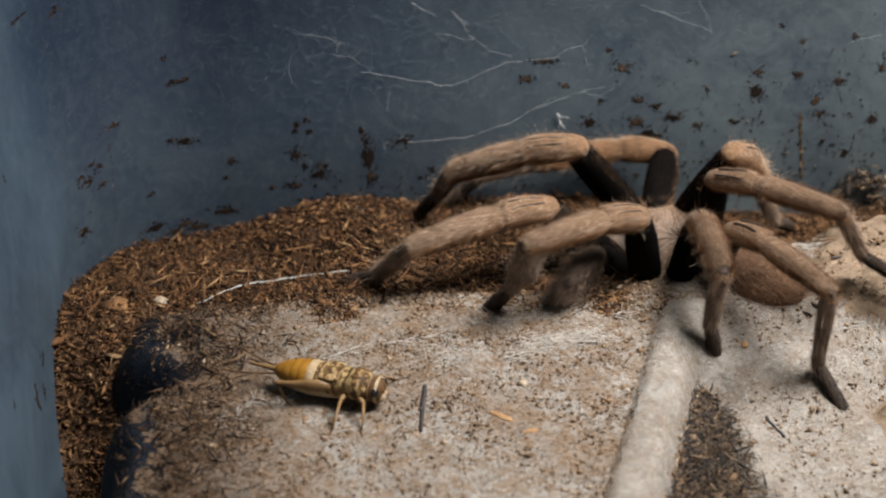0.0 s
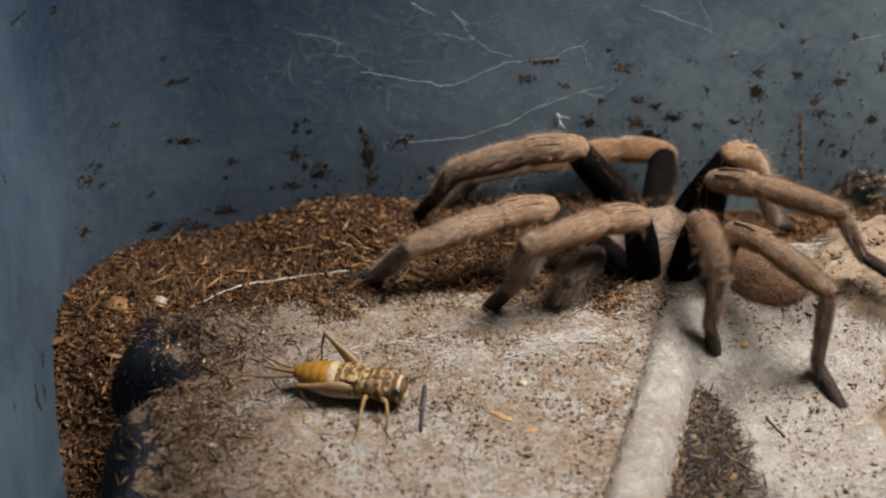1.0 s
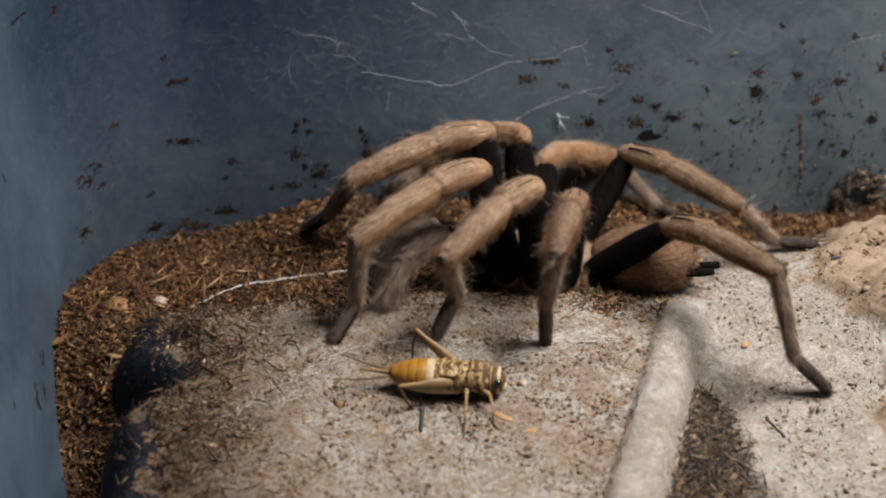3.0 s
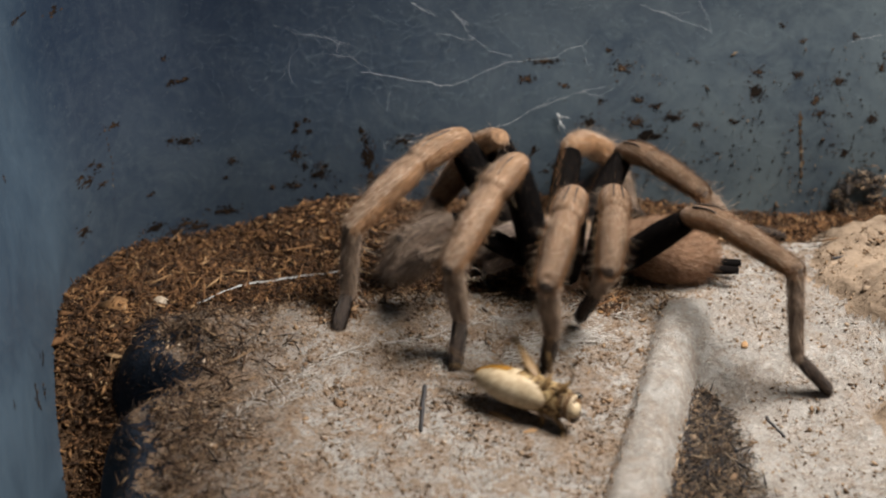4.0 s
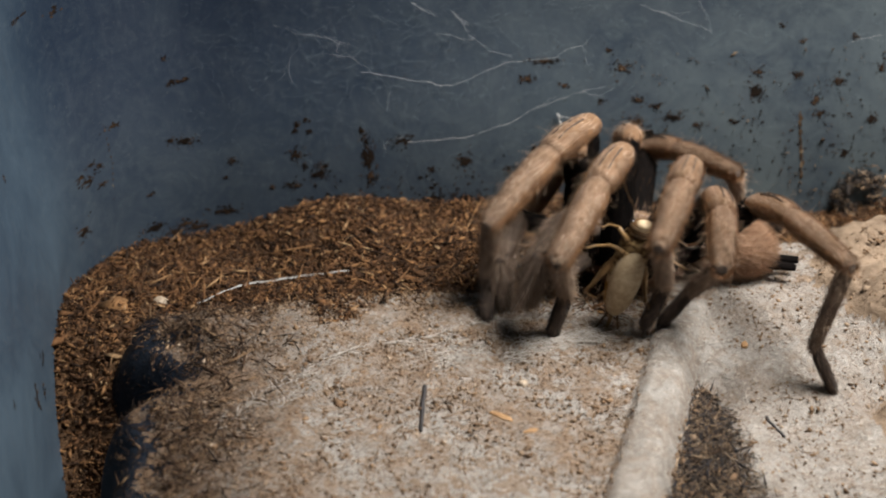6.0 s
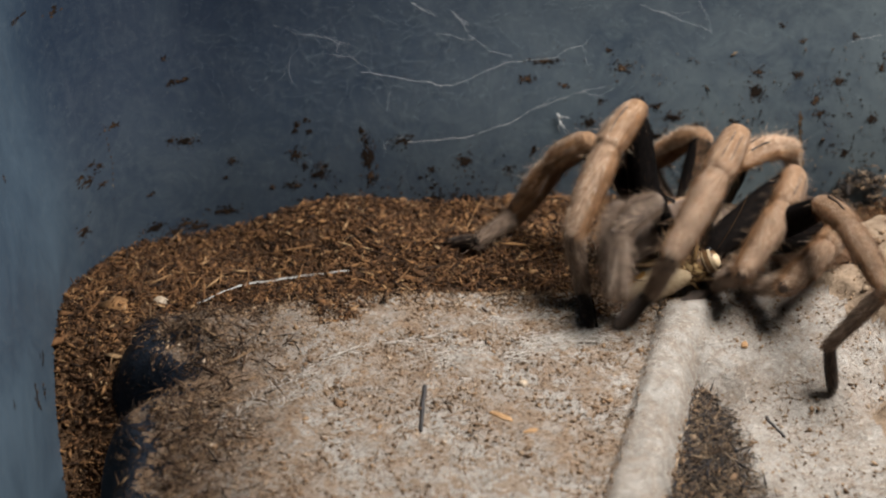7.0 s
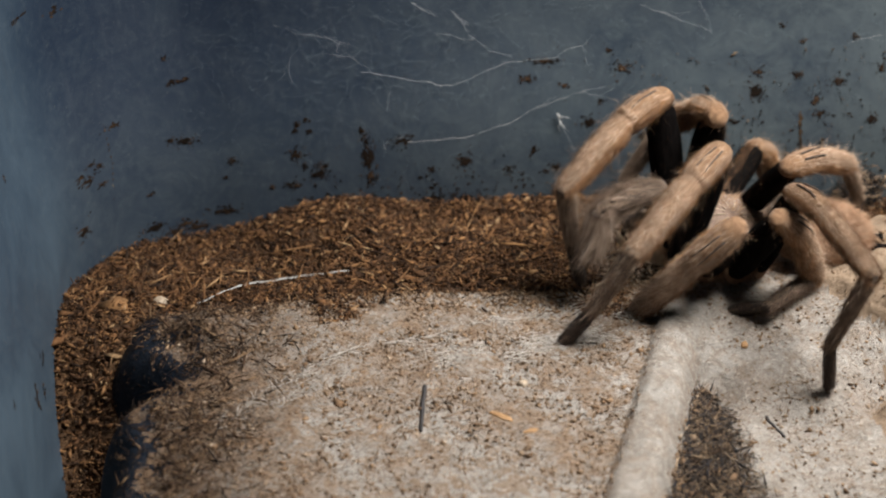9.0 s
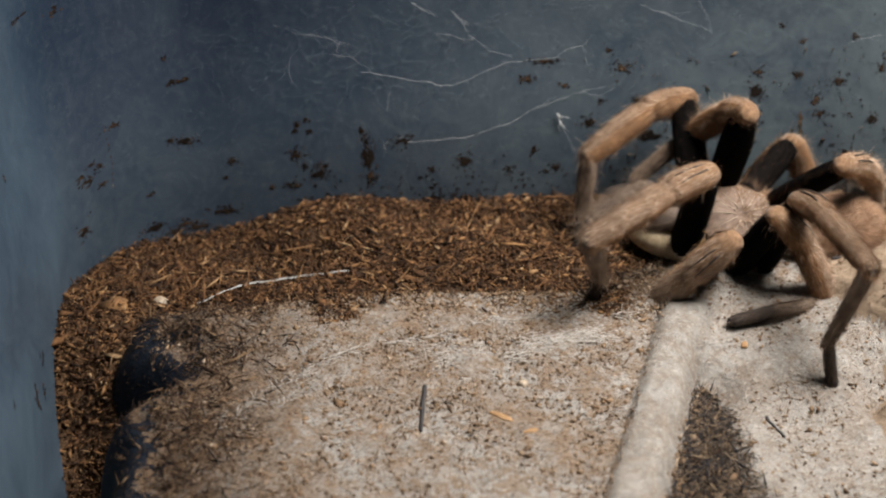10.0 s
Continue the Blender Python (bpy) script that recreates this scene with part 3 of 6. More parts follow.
def stain(x, z, rx, rz, thick, edge=18, side=False):
    """A flat, ragged clot around x, z on the back wall, or around y, z on the side wall."""
    def face(u, v, lift):
        return (side_x(u, v) + lift, u, v) if side else (u, wall_y(u, v) - lift, v)
    s = rng.uniform(0, 90)
    ring = []
    for k in range(edge):
        t = 2 * math.pi * k / edge
        w = max(0.25, 1 + 0.9 * noise.fractal(Vector((math.cos(t) * 1.7 + s, math.sin(t) * 1.7, s)), 1.0, 2.0, 3))
        u, v = x + rx * w * math.cos(t), z + rz * w * math.sin(t)
        ring.append((u, v))
    inner = [face(x + (u - x) * 0.6, z + (v - z) * 0.6, thick * rng.uniform(0.8, 1.2)) for u, v in ring]
    ring = [face(u, v, 0.00002) for u, v in ring]
    faces = [(k, (k + 1) % edge, edge + (k + 1) % edge, edge + k) for k in range(edge)] + [tuple(range(edge, 2 * edge))]
    return ring + inner, faces


def wall_dirt(spots, side_spots):
    """Clots of soil splashed on the back wall and the side wall, and painted shade at the wall's foot: x or y, z, half
    width and half height in millimetres.
    """
    pieces = []
    for x, z, rx, rz in spots:
        x, z, rx, rz = x / 1000, z / 1000, rx / 1000, rz / 1000
        pieces.append(stain(x, z, rx * 0.58, rz * 0.58, 0.00006))
        for k in range(int(5 + 60 * min(1.0, rx / 0.0018))):
            r = rng.uniform(0.03, 0.18) / 1000
            pieces.append(stain(x + rng.normal(0, rx * 0.75), z + rng.normal(0, rz * 0.75), r * rng.uniform(0.8, 1.8), r, 0.00005, 7))
    for k in range(420):
        x, r = 0.090 - 0.115 * rng.random() ** 1.4, rng.uniform(0.03, 0.11) / 1000
        pieces.append(stain(x, 0.030 * rng.random() ** 1.3, r * rng.uniform(0.8, 1.8), r, 0.00004, 6))
    for k in range(330):
        x, r = rng.uniform(-0.030, 0.095), rng.uniform(0.06, 0.24) / 1000
        pieces.append(stain(x, -0.0035 + 0.012 * smooth(0.0, 0.09, x) * rng.random() + abs(rng.normal(0, 0.0026)), r * rng.uniform(0.8, 2.0), r, 0.00006, 8))
    for y, z, ry, rz in side_spots:
        for k in range(9):
            pieces.append(stain(y / 1000 + rng.normal(0, ry / 1600), z / 1000 + rng.normal(0, rz / 1600), ry * rng.uniform(0.15, 0.5) / 1000, rz * rng.uniform(0.15, 0.5) / 1000, 0.00006, 8, True))
    return tagged(solid("wall_dirt", *joined(*pieces), SPECKS, flat=True), "dark soil specks on the tub wall, with contact shade painted along its foot", "dirt", kind="stuff")


def on_wall(count):
    """Dry flecks caught in the web film, most of them low and to one end."""
    x = 0.092 - 0.060 * rng.random(count) ** 1.3
    z = np.where(rng.random(count) < 0.55, rng.uniform(-0.006, 0.024, count), -0.010 + np.abs(rng.normal(0, 0.006, count)))
    y = np.array([wall_y(p, q) for p, q in zip(x, z)]) - 0.0002
    return x, y, z, rng.uniform(0.4, 1.3, count)


def streak(points, thick):
    """A drip of dried mud down the wall."""
    pieces = []
    for (x0, z0), (x1, z1) in zip(points, points[1:]):
        for k in range(9):
            t = k / 9 + rng.normal(0, 0.05)
            pieces.append(stain((x0 + (x1 - x0) * t) / 1000 + rng.normal(0, thick * 0.3), (z0 + (z1 - z0) * t) / 1000, thick * rng.uniform(0.4, 1), thick * rng.uniform(0.8, 2.4), 0.00006, 9))
    return tagged(solid("mud_streak", *joined(*pieces), FLECKS, flat=True), "dried brown mud streak down the tub wall", "mud streak")


def trail(points, width, count, label="white silk trail matted on the stone slab", length=5):
    """Matted silk on the ground, along points given as x, y in millimetres."""
    pts = [np.array(p) / 1000 for p in points]
    pieces = []
    for k in range(count):
        i = int(rng.integers(0, len(pts) - 1)) if len(pts) > 2 else 0
        s = rng.random()
        p = pts[i] * (1 - s) + pts[i + 1] * s
        d = pts[i + 1] - pts[i]
        a = math.atan2(d[1], d[0]) + rng.normal(0, 0.6)
        x, y = p + rng.normal(0, width / 2000, 2)
        step = rng.uniform(0.0004, 0.0009)
        path = []
        for j in range(length):
            path.append((x, y, settle(x, y) + 0.00035 + 0.00015 * rng.random()))
            a += rng.normal(0, 0.25)
            x, y = x + step * math.cos(a), y + step * math.sin(a)
        pieces.append(along(path, rng.uniform(0.00003, 0.00007), 3, 0.6))
    return tagged(solid("silk_trail", *joined(*pieces), SLAB_SILK), label, "spider silk", "silk on the slab")


def ground_strand(points):
    path = []
    for (x0, y0), (x1, y1) in zip(points, points[1:]):
        for k in range(6):
            t = k / 6
            x, y = (x0 + (x1 - x0) * t) / 1000, (y0 + (y1 - y0) * t) / 1000
            path.append((x, y, settle(x, y) + 0.0012 + rng.normal(0, 0.00008)))
    pieces = [along(path, 0.00010, 6, 0.8), along([(x, y + 0.0002, z + 0.0001) for x, y, z in path[8:]], 0.00006, 5, 0.8)]
    return tagged(solid("silk_strand", *joined(*pieces), SILK), "white silk rope lying across the coir soil", "spider silk")


def twig(x0, y0, x1, y1, thick, label):
    path = []
    for k in range(6):
        t = k / 5
        x, y = (x0 + (x1 - x0) * t) / 1000, (y0 + (y1 - y0) * t) / 1000
        path.append((x + rng.normal(0, 0.00012), y, settle(x, y) + thick * 0.6))
    return tagged(solid("twig", *along(path, thick, 7, 0.7), BARK), label, "twig")


def flake(x, y, ln, wd, yaw, material, label, name="bark_flake"):
    """A splintered chip, thick in the middle."""
    x, y = x / 1000, y / 1000
    bm = bmesh.new()
    out = []
    for k in range(9):
        a = 2 * math.pi * k / 9
        r = rng.uniform(0.75, 1.1)
        out.append((ln / 2000 * math.cos(a) * r, wd / 2000 * math.sin(a) * r))
    low = [bm.verts.new((u, v, 0)) for u, v in out]
    mid = [bm.verts.new((u * 0.92, v * 0.9, wd / 5000)) for u, v in out]
    top = [bm.verts.new((u * 0.45, v * 0.4, wd / 3200)) for u, v in out]
    for a, b in ((low, mid), (mid, top)):
        for k in range(9):
            j = (k + 1) % 9
            bm.faces.new((a[k], a[j], b[j], b[k]))
    bm.faces.new(top)
    bm.faces.new(low[::-1])
    me = bpy.data.meshes.new(name)
    bm.to_mesh(me)
    bm.free()
    me.materials.append(material)
    ob = tagged(new(name, me), label, name.replace("_", " "))
    ob.matrix_basis = Matrix.Translation((x, y, settle(x, y) + 0.0001)) @ Matrix.Rotation(radians(yaw), 4, "Z")
    return ob


def pebble(x, y, r, material, label, name="pebble", sunk=0.0):
    x, y, r = x / 1000, y / 1000, r / 1000
    vs, fs = ball(0, 0, 0, r, r * 0.85, r * 0.7, 12, 16)
    s = rng.uniform(0, 50)
    vs = [tuple(c * (1 + 0.35 * noise.fractal(Vector((v[0] / r + s, v[1] / r, v[2] / r)), 1.0, 2.0, 3)) for c in v) for v in vs]
    ob = tagged(solid(name, vs, fs, material), label, name.replace("_", " "))
    ob.matrix_basis = Matrix.Translation((x, y, settle(x, y) + r * (0.3 - sunk)))
    return ob


def build_details():
    wall_strand([(-5.9, 35.5), (-3.4, 33.9), (-0.9, 31.9)], 4.8e-05)
    wall_strand([(1.5, 33.5), (3.3, 31.1), (5.5, 28.6), (8.7, 25.9), (14.1, 24.2)], 4.4e-05)
    wall_strand([(-1.5, 29.1), (1.7, 28.5), (7.1, 27.3)], 1.9e-05)
    wall_strand([(-15.5, 22.3), (-9.1, 20.9), (-3.7, 20.3), (1.7, 19.0), (5.5, 20.5), (8.8, 21.8), (12.5, 23.4), (21.8, 23.6), (23.7, 25.4), (26.6, 25.7), (27.6, 27.2)], 4.1e-05)
    wall_strand([(-7.0, 8.3), (-0.4, 8.5), (5.6, 8.7), (12.7, 11.4), (18.1, 14.2), (24.7, 16.2), (32.3, 17.9)], 4.4e-05)
    wall_strand([(22.0, 12.9), (22.7, 11.2), (23.8, 9.5)], 3.0e-04)
    wall_strand([(23.8, 9.5), (25.2, 6.9), (26.4, 3.9)], 3e-05)
    wall_strand([(-25.9, 29.7), (-21.2, 29.1), (-17.5, 27.7)], 3.3e-05)
    wall_strand([(-33.2, 32.3), (-25.9, 29.9), (-20.6, 30.6)], 1.5e-05)
    wall_strand([(-20.6, 29.5), (-19.6, 27.9), (-20.2, 24.1)], 2.2e-05)
    wall_strand([(37.7, 33.5), (44.9, 30.6), (51.4, 27.9)], 3.3e-05)
    wall_strand([(48.9, 33.7), (50.4, 30.4), (51.5, 26.8)], 3e-05)
    wall_strand([(-11.4, 5.8), (-10.9, 8.6), (-7.0, 9.5)], 2.6e-05)
    wall_strand([(-28.7, 25.5), (-29.1, 22.3), (-28.6, 20.1)], 2.2e-05)
    wall_strand([(-10.2, 17.8), (-10.4, 14.0)], 1.9e-05)
    wall_strand([(26.6, 25.7), (27.2, 23.0), (28.9, 20.2)], 2.2e-05)
    wall_strand([(26.9, 17.0), (30.2, 16.3), (33.4, 17.8)], 1.9e-05)
    wall_strand([(78.5, 24.5), (82.9, 25.4), (86.0, 25.9)], 2.2e-05)
    wall_strand([(-13.9, 22.8), (-17.6, 25.1), (-23.9, 26.4)], 1.9e-05)
    wall_film()
    spots = []
    spots += [(-68.2, 41.5, 0.51, 0.59), (-72.0, 43.9, 0.40, 0.35), (-52.1, 26.7, 0.32, 0.37), (-51.0, 22.1, 0.65, 0.50), (-49.8, 22.1, 0.54, 0.37), (-48.3, 22.2, 0.54, 0.37), (-60.9, 17.0, 0.86, 0.49), (-49.1, 10.5, 1.64, 0.76), (-51.8, 11.2, 0.54, 0.50), (-64.5, 12.0, 0.42, 0.37), (-63.4, 11.1, 0.43, 0.37), (-64.9, 9.4, 0.85, 0.73)]
    spots += [(-65.9, 10.7, 0.42, 0.37), (-63.1, 7.3, 0.43, 0.37), (-26.2, 13.2, 0.44, 0.36), (-28.0, 12.5, 0.44, 0.48), (-28.4, 11.1, 0.44, 0.36), (-25.5, 11.0, 0.44, 0.36), (-28.4, 6.2, 1.32, 1.45), (-26.8, 3.9, 0.55, 0.48), (-40.5, 5.5, 0.88, 0.60), (-24.2, 2.1, 1.76, 1.33), (-22.8, 3.7, 0.77, 0.61), (-41.9, 2.2, 0.44, 0.36)]
    # wide dark spots that paint the contact shadow where soil meets wall
    spots += [(-52.1, -7.8, 2.00, 0.64), (-47.9, -7.6, 2.46, 0.77), (-42.4, -4.9, 2.67, 0.77), (-50.0, -6.5, 1.56, 0.64)]
    spots += [(-15.7, 10.6, 0.55, 0.96), (-14.5, 5.0, 1.43, 3.26), (-7.7, 8.2, 2.19, 0.96), (-55.7, 1.3, 0.44, 0.38), (-55.4, -5.8, 1.77, 0.89), (-65.8, 1.1, 0.64, 1.23), (-29.9, 0.1, 0.66, 0.49), (-33.2, -0.2, 0.44, 0.36), (-28.4, -0.2, 0.88, 0.49), (-14.8, 8.5, 0.66, 1.20), (31.8, 24.6, 0.44, 0.48), (19.3, 22.9, 1.96, 0.48)]
    spots += [(34.4, 20.9, 1.54, 1.09), (16.2, 19.6, 1.42, 0.60), (23.5, 18.0, 0.66, 0.48), (61.1, 15.4, 1.92, 2.11), (37.9, 14.6, 0.89, 0.73), (41.6, 13.4, 0.89, 0.61), (45.1, 10.9, 2.24, 0.98), (49.8, 9.1, 0.90, 0.62), (28.5, 10.6, 1.66, 1.34), (37.8, 10.4, 2.45, 1.10), (40.3, 7.4, 3.35, 1.48), (65.6, 28.1, 0.45, 0.37)]
    spots += [(80.1, 25.5, 0.46, 0.50), (61.5, 19.2, 0.90, 0.49), (69.2, 18.6, 1.24, 0.62), (77.3, 17.1, 1.60, 1.13), (74.0, 10.5, 1.14, 0.63), (73.1, 13.2, 0.91, 1.76), (84.5, 8.9, 1.16, 1.14), (30.5, 14.8, 0.55, 0.61), (69.5, 24.9, 0.45, 0.37), (4.2, 3.6, 1.55, 1.46), (17.8, 5.4, 0.66, 1.46), (-2.1, 2.1, 0.66, 0.61)]
    spots += [(-1.6, -4.0, 2.23, 0.74), (4.6, -4.3, 2.01, 0.74), (-14.2, 1.2, 1.10, 0.97), (80.0, 2.2, 0.93, 0.64), (85.7, 19.3, 0.69, 1.14), (57.2, 9.6, 0.68, 0.37), (12.9, 1.4, 0.78, 0.61), (22.3, 1.6, 1.00, 0.74)]
    wall_dirt(spots, [(-36.4, 0.3, 1.1, 1.6), (-44.9, -1.1, 1.3, 2.0), (-58.9, 7.5, 0.5, 0.7), (-39.4, -3.6, 0.8, 1.0), (-25.9, 28.0, 0.6, 0.5)])
    chips("wall_flecks", 620, on_wall, 0.00070, 0.0, FLECKS, "dry tan flecks caught in the web on the tub wall", "flecks", (0.12, 0.4))
    streak([(70.3, 10.5), (70.6, 6.0), (71.4, 1.0), (71.6, -3.5)], 0.00035)
    streak([(-62.3, 16.9), (-61.4, 10.1), (-61.6, 3.7)], 0.00010)
    ground_strand([(-43.3, -12.6), (-38.7, -8.9), (-34.1, -5.0), (-26.0, -3.3), (-20.7, -5.7), (-16.1, -5.7)])
    trail([(-35.3, -55.5), (-31.1, -50.0), (-27.2, -44.2), (-22.2, -39.8)], 0.99, 46)
    trail([(-25.0, -49.0), (-22.8, -43.7), (-21.7, -39.8)], 0.72, 16)
    trail([(-22.1, -40.1), (-17.9, -35.7), (-14.7, -33.6)], 0.63, 33)
    trail([(-14.8, -32.9), (-9.7, -31.9), (-5.1, -30.5), (0.6, -28.5)], 0.23, 29)
    trail([(-5.8, -30.9), (-2.2, -34.2), (-0.2, -36.5), (0.1, -39.0)], 0.27, 25)
    trail([(0.8, -29.1), (1.1, -32.4), (0.6, -35.7)], 0.45, 21)
    trail([(0.6, -35.7), (2.2, -40.1), (2.8, -43.0)], 0.36, 16)
    trail([(3.6, -26.4), (7.2, -25.0), (11.5, -24.6), (16.9, -22.8)], 0.45, 37)
    trail([(7.4, -28.1), (7.1, -31.9), (6.1, -33.2)], 0.63, 21)
    trail([(9.7, -36.5), (14.5, -32.4), (20.2, -30.7), (25.9, -29.5)], 2.0, 180)
    trail([(10.8, -31.5), (18.4, -29.8), (25.1, -28.1)], 1.5, 95)
    trail([(20.6, -24.6), (28.3, -23.2), (32.2, -22.8)], 0.54, 25)
    twig(-2.9, -43.9, -3.3, -55.8, 0.0004, "dark grey twig lying on the stone slab")
    twig(51.9, -43.2, 54.0, -48.5, 0.0003, "thin dark splinter on the pale stone")
    twig(68.8, -7.8, 72.0, -6.5, 0.0003, "short dark fibre on the slab")
    flake(9.1, -52.1, 5.0, 1.5, -32, ORANGE, "orange-tan bark flake on the stone slab")
    flake(13.4, -55.8, 2.6, 1.2, 20, ORANGE, "pale orange bark chip on the slab")
    flake(50.5, -28.1, 2.2, 1.4, 70, ORANGE, "small tan bark chip beside the rib")
    pebble(12.7, -43.0, 0.8, PALE, "small pale stone grain on the slab")
    pebble(-50.1, -11.1, 1.3, PALE, "pale crumb lying on the coir soil")


# ---------------------------------------------------------------- the tarantula
LEGS = {"1": (0.0205, 0.0250, 0.0135, 0.0080), "2": (0.0195, 0.0235, 0.0130, 0.0080), "3": (0.0175, 0.0205, 0.0130, 0.0080), "4": (0.0195, 0.0240, 0.0165, 0.0090)}


def limb(length, *stations):
    """Rings along a limb: share of the length, half width, half height, rise, in millimetres."""
    dense = []
    for (s0, w0, h0, u0), (s1, w1, h1, u1) in zip(stations, stations[1:]):
        for k in range(3):
            t = k / 3
            g = t * t * (3 - 2 * t)
            dense.append((s0 + (s1 - s0) * t, w0 + (w1 - w0) * g, h0 + (h1 - h0) * g, u0 + (u1 - u0) * g))
    dense.append(stations[-1])
    return [((length * s, 0, u / 1000), w * 0.00100, h * 0.00100) for s, w, h, u in dense]


def femur_rings(n):
    return limb(n, (-0.12, 0.9, 0.9, -0.2), (-0.04, 2.0, 2.2, 0), (0.15, 2.25, 2.6, 0.0), (0.6, 2.2, 2.65, 0.0), (0.86, 2.05, 2.25, -0.1), (0.97, 1.6, 1.6, -0.3), (1.02, 0.7, 0.7, -0.4))


def patella_rings(n):
    return limb(n, (-0.09, 0.7, 0.7, -0.5), (-0.065, 1.6, 1.5, -0.35), (0.0, 2.0, 1.95, 0.10), (0.08, 2.15, 2.10, 0.65), (0.20, 2.30, 2.28, 1.25), (0.31, 2.20, 2.15, 1.50), (0.350, 1.85, 1.80, 1.45), (0.366, 1.2, 1.2, 1.4))


def tibia_rings(n):
    return limb(n, (0.335, 1.2, 1.2, 1.4), (0.365, 1.75, 1.75, 1.38), (0.45, 2.05, 2.10, 1.30), (0.62, 2.05, 2.10, 1.00), (0.85, 1.75, 1.8, 0.40), (0.985, 1.55, 1.55, 0.05), (1.03, 0.8, 0.8, 0.0))


def metatarsus_rings(n):
    return limb(n, (-0.07, 0.7, 0.7, 0), (-0.02, 1.30, 1.35, 0), (0.3, 1.25, 1.3, 0.1), (0.8, 1.05, 1.1, 0.0), (0.99, 0.95, 0.95, 0.0), (1.03, 0.6, 0.6, 0))


def tarsus_rings(n):
    return limb(n, (-0.06, 0.5, 0.5, 0), (0.0, 0.95, 0.95, 0), (0.5, 1.05, 1.0, 0), (0.88, 0.95, 0.9, -0.05), (1.0, 0.7, 0.6, -0.2), (1.04, 0.3, 0.3, -0.3))


def twin(ob, parent):
    """A second part on the same mesh, with its own sub-parts."""
    other = new(ob.name.split(".")[0], ob.data)
    other.parent = parent
    for child in ob.children:
        twin(child, other)
    return other


GIRTH = {"1": 1.16, "2": 1.12, "3": 1.05, "4": 0.93}


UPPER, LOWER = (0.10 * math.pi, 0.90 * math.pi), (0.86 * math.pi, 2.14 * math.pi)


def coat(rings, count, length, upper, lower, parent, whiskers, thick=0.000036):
    """Close-lying hair, paler above than below so that lit tops and shaded sides are in its colour, with long thin
    bristles standing off it.
    """
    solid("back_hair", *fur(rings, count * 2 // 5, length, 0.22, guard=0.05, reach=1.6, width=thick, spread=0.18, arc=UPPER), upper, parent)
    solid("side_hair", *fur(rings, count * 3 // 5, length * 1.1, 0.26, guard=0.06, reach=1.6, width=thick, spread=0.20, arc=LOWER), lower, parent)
    solid("bristle", *fur(rings, whiskers, length * 1.5, 0.75, guard=0.35, reach=1.9, width=0.000024, spread=0.5, stand=0.85), WHISKER, parent)


def leg_meshes(root, n):
    """Four moving pieces of one leg, each with its coat of hair."""
    a, b, c, d = LEGS[n]
    g = GIRTH[n]
    stout = lambda rings: [(p, w * g, h * g) for p, w, h in rings]
    r = stout(femur_rings(a))
    femur = solid("femur", *tube(r), BLACK_HIDE, root, "black velvety upper leg")
    solid("hair", *fur(r, 4200, 0.0010, 0.22, guard=0.03, reach=2.0), BLACK_HAIR, femur)
    solid("back_hair", *fur(r[3:], 200, 0.0011, 0.3, guard=0.10, reach=2.0, width=0.00003, arc=(0.36 * math.pi, 0.64 * math.pi)), SIDE_HAIR, femur)
    solid("fringe", *fur([(p, w * 0.5, h) for p, w, h in r[12:]], 220, 0.0012, 0.5, guard=0.25, width=0.00003), DORSAL_HAIR, femur)
    rp, rt = stout(patella_rings(b)), stout(tibia_rings(b))
    tibia = solid("tibia", *tube(rt), TAN_HIDE, root, "tan-brown hairy lower leg")
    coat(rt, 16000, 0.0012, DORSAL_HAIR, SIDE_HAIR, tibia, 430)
    solid("fringe", *fur([(p, w * 0.25, h) for p, w, h in rt], 300, 0.0017, 0.45, guard=0.05, reach=1.4, width=0.00003, arc=(1.1 * math.pi, 1.9 * math.pi)), DORSAL_HAIR, tibia)
    patella = solid("patella", *tube(rp), TAN_HIDE, tibia, "pale tan knee segment with bare stripes")
    stripes = []
    for side in (-1, 1):
        pts = [(b * (0.04 + 0.25 * k / 8), side * (0.00062 + 0.00025 * k / 8), 0.001 * (float(np.interp(0.04 + 0.25 * k / 8, (-0.02, 0.08, 0.20, 0.31), (1.8, 2.75, 3.53, 3.65))) * 0.5 + 0.5 * float(np.interp(0.04 + 0.25 * k / 8, (-0.02, 0.08, 0.20, 0.31), (1.8 * g, 2.1 * g + 0.65, 2.28 * g + 1.25, 2.15 * g + 1.5))))) for k in range(9)]
        stripes.append(along(pts, 0.00019, 6, 0.6))
    solid("bare_stripe", *joined(*stripes), STRIPE, tibia)
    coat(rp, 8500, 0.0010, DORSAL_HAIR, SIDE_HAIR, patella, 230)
    r = stout(metatarsus_rings(c))
    meta = solid("metatarsus", *tube(r, 10), GREY_HIDE, root, "grey-brown hairy foot segment")
    line = [(c * (0.06 + 0.8 * k / 8), 0, (1.42 - 0.30 * k / 8) * 0.001 * g) for k in range(9)]
    solid("bare_stripe", *along(line, 0.00016, 6, 0.6), STRIPE, meta)
    coat(r, 6800, 0.0013, GREY_HAIR, GREY_HAIR, meta, 260)
    r = stout(tarsus_rings(d))
    tarsus = solid("tarsus", *tube(r, 10), TIP_HIDE, root, "dark padded foot tip")
    solid("hair", *fur(r, 2400, 0.0008, 0.25, guard=0.03), TIP_HAIR, tarsus)
    solid("pad", *fur(r[4:], 1500, 0.0006, 0.7, guard=0.0, arc=(1.1 * math.pi, 1.9 * math.pi)), BLACK_HAIR, tarsus)
    claws = [along([(d * 0.97, s * 0.0003, 0), (d * 1.03, s * 0.0004, 0.0001), (d * 1.06, s * 0.0004, -0.0004)], 0.00012, 5, 0.3) for s in (-1, 1)]
    solid("claw", *joined(*claws), EYE_BLACK, tarsus)
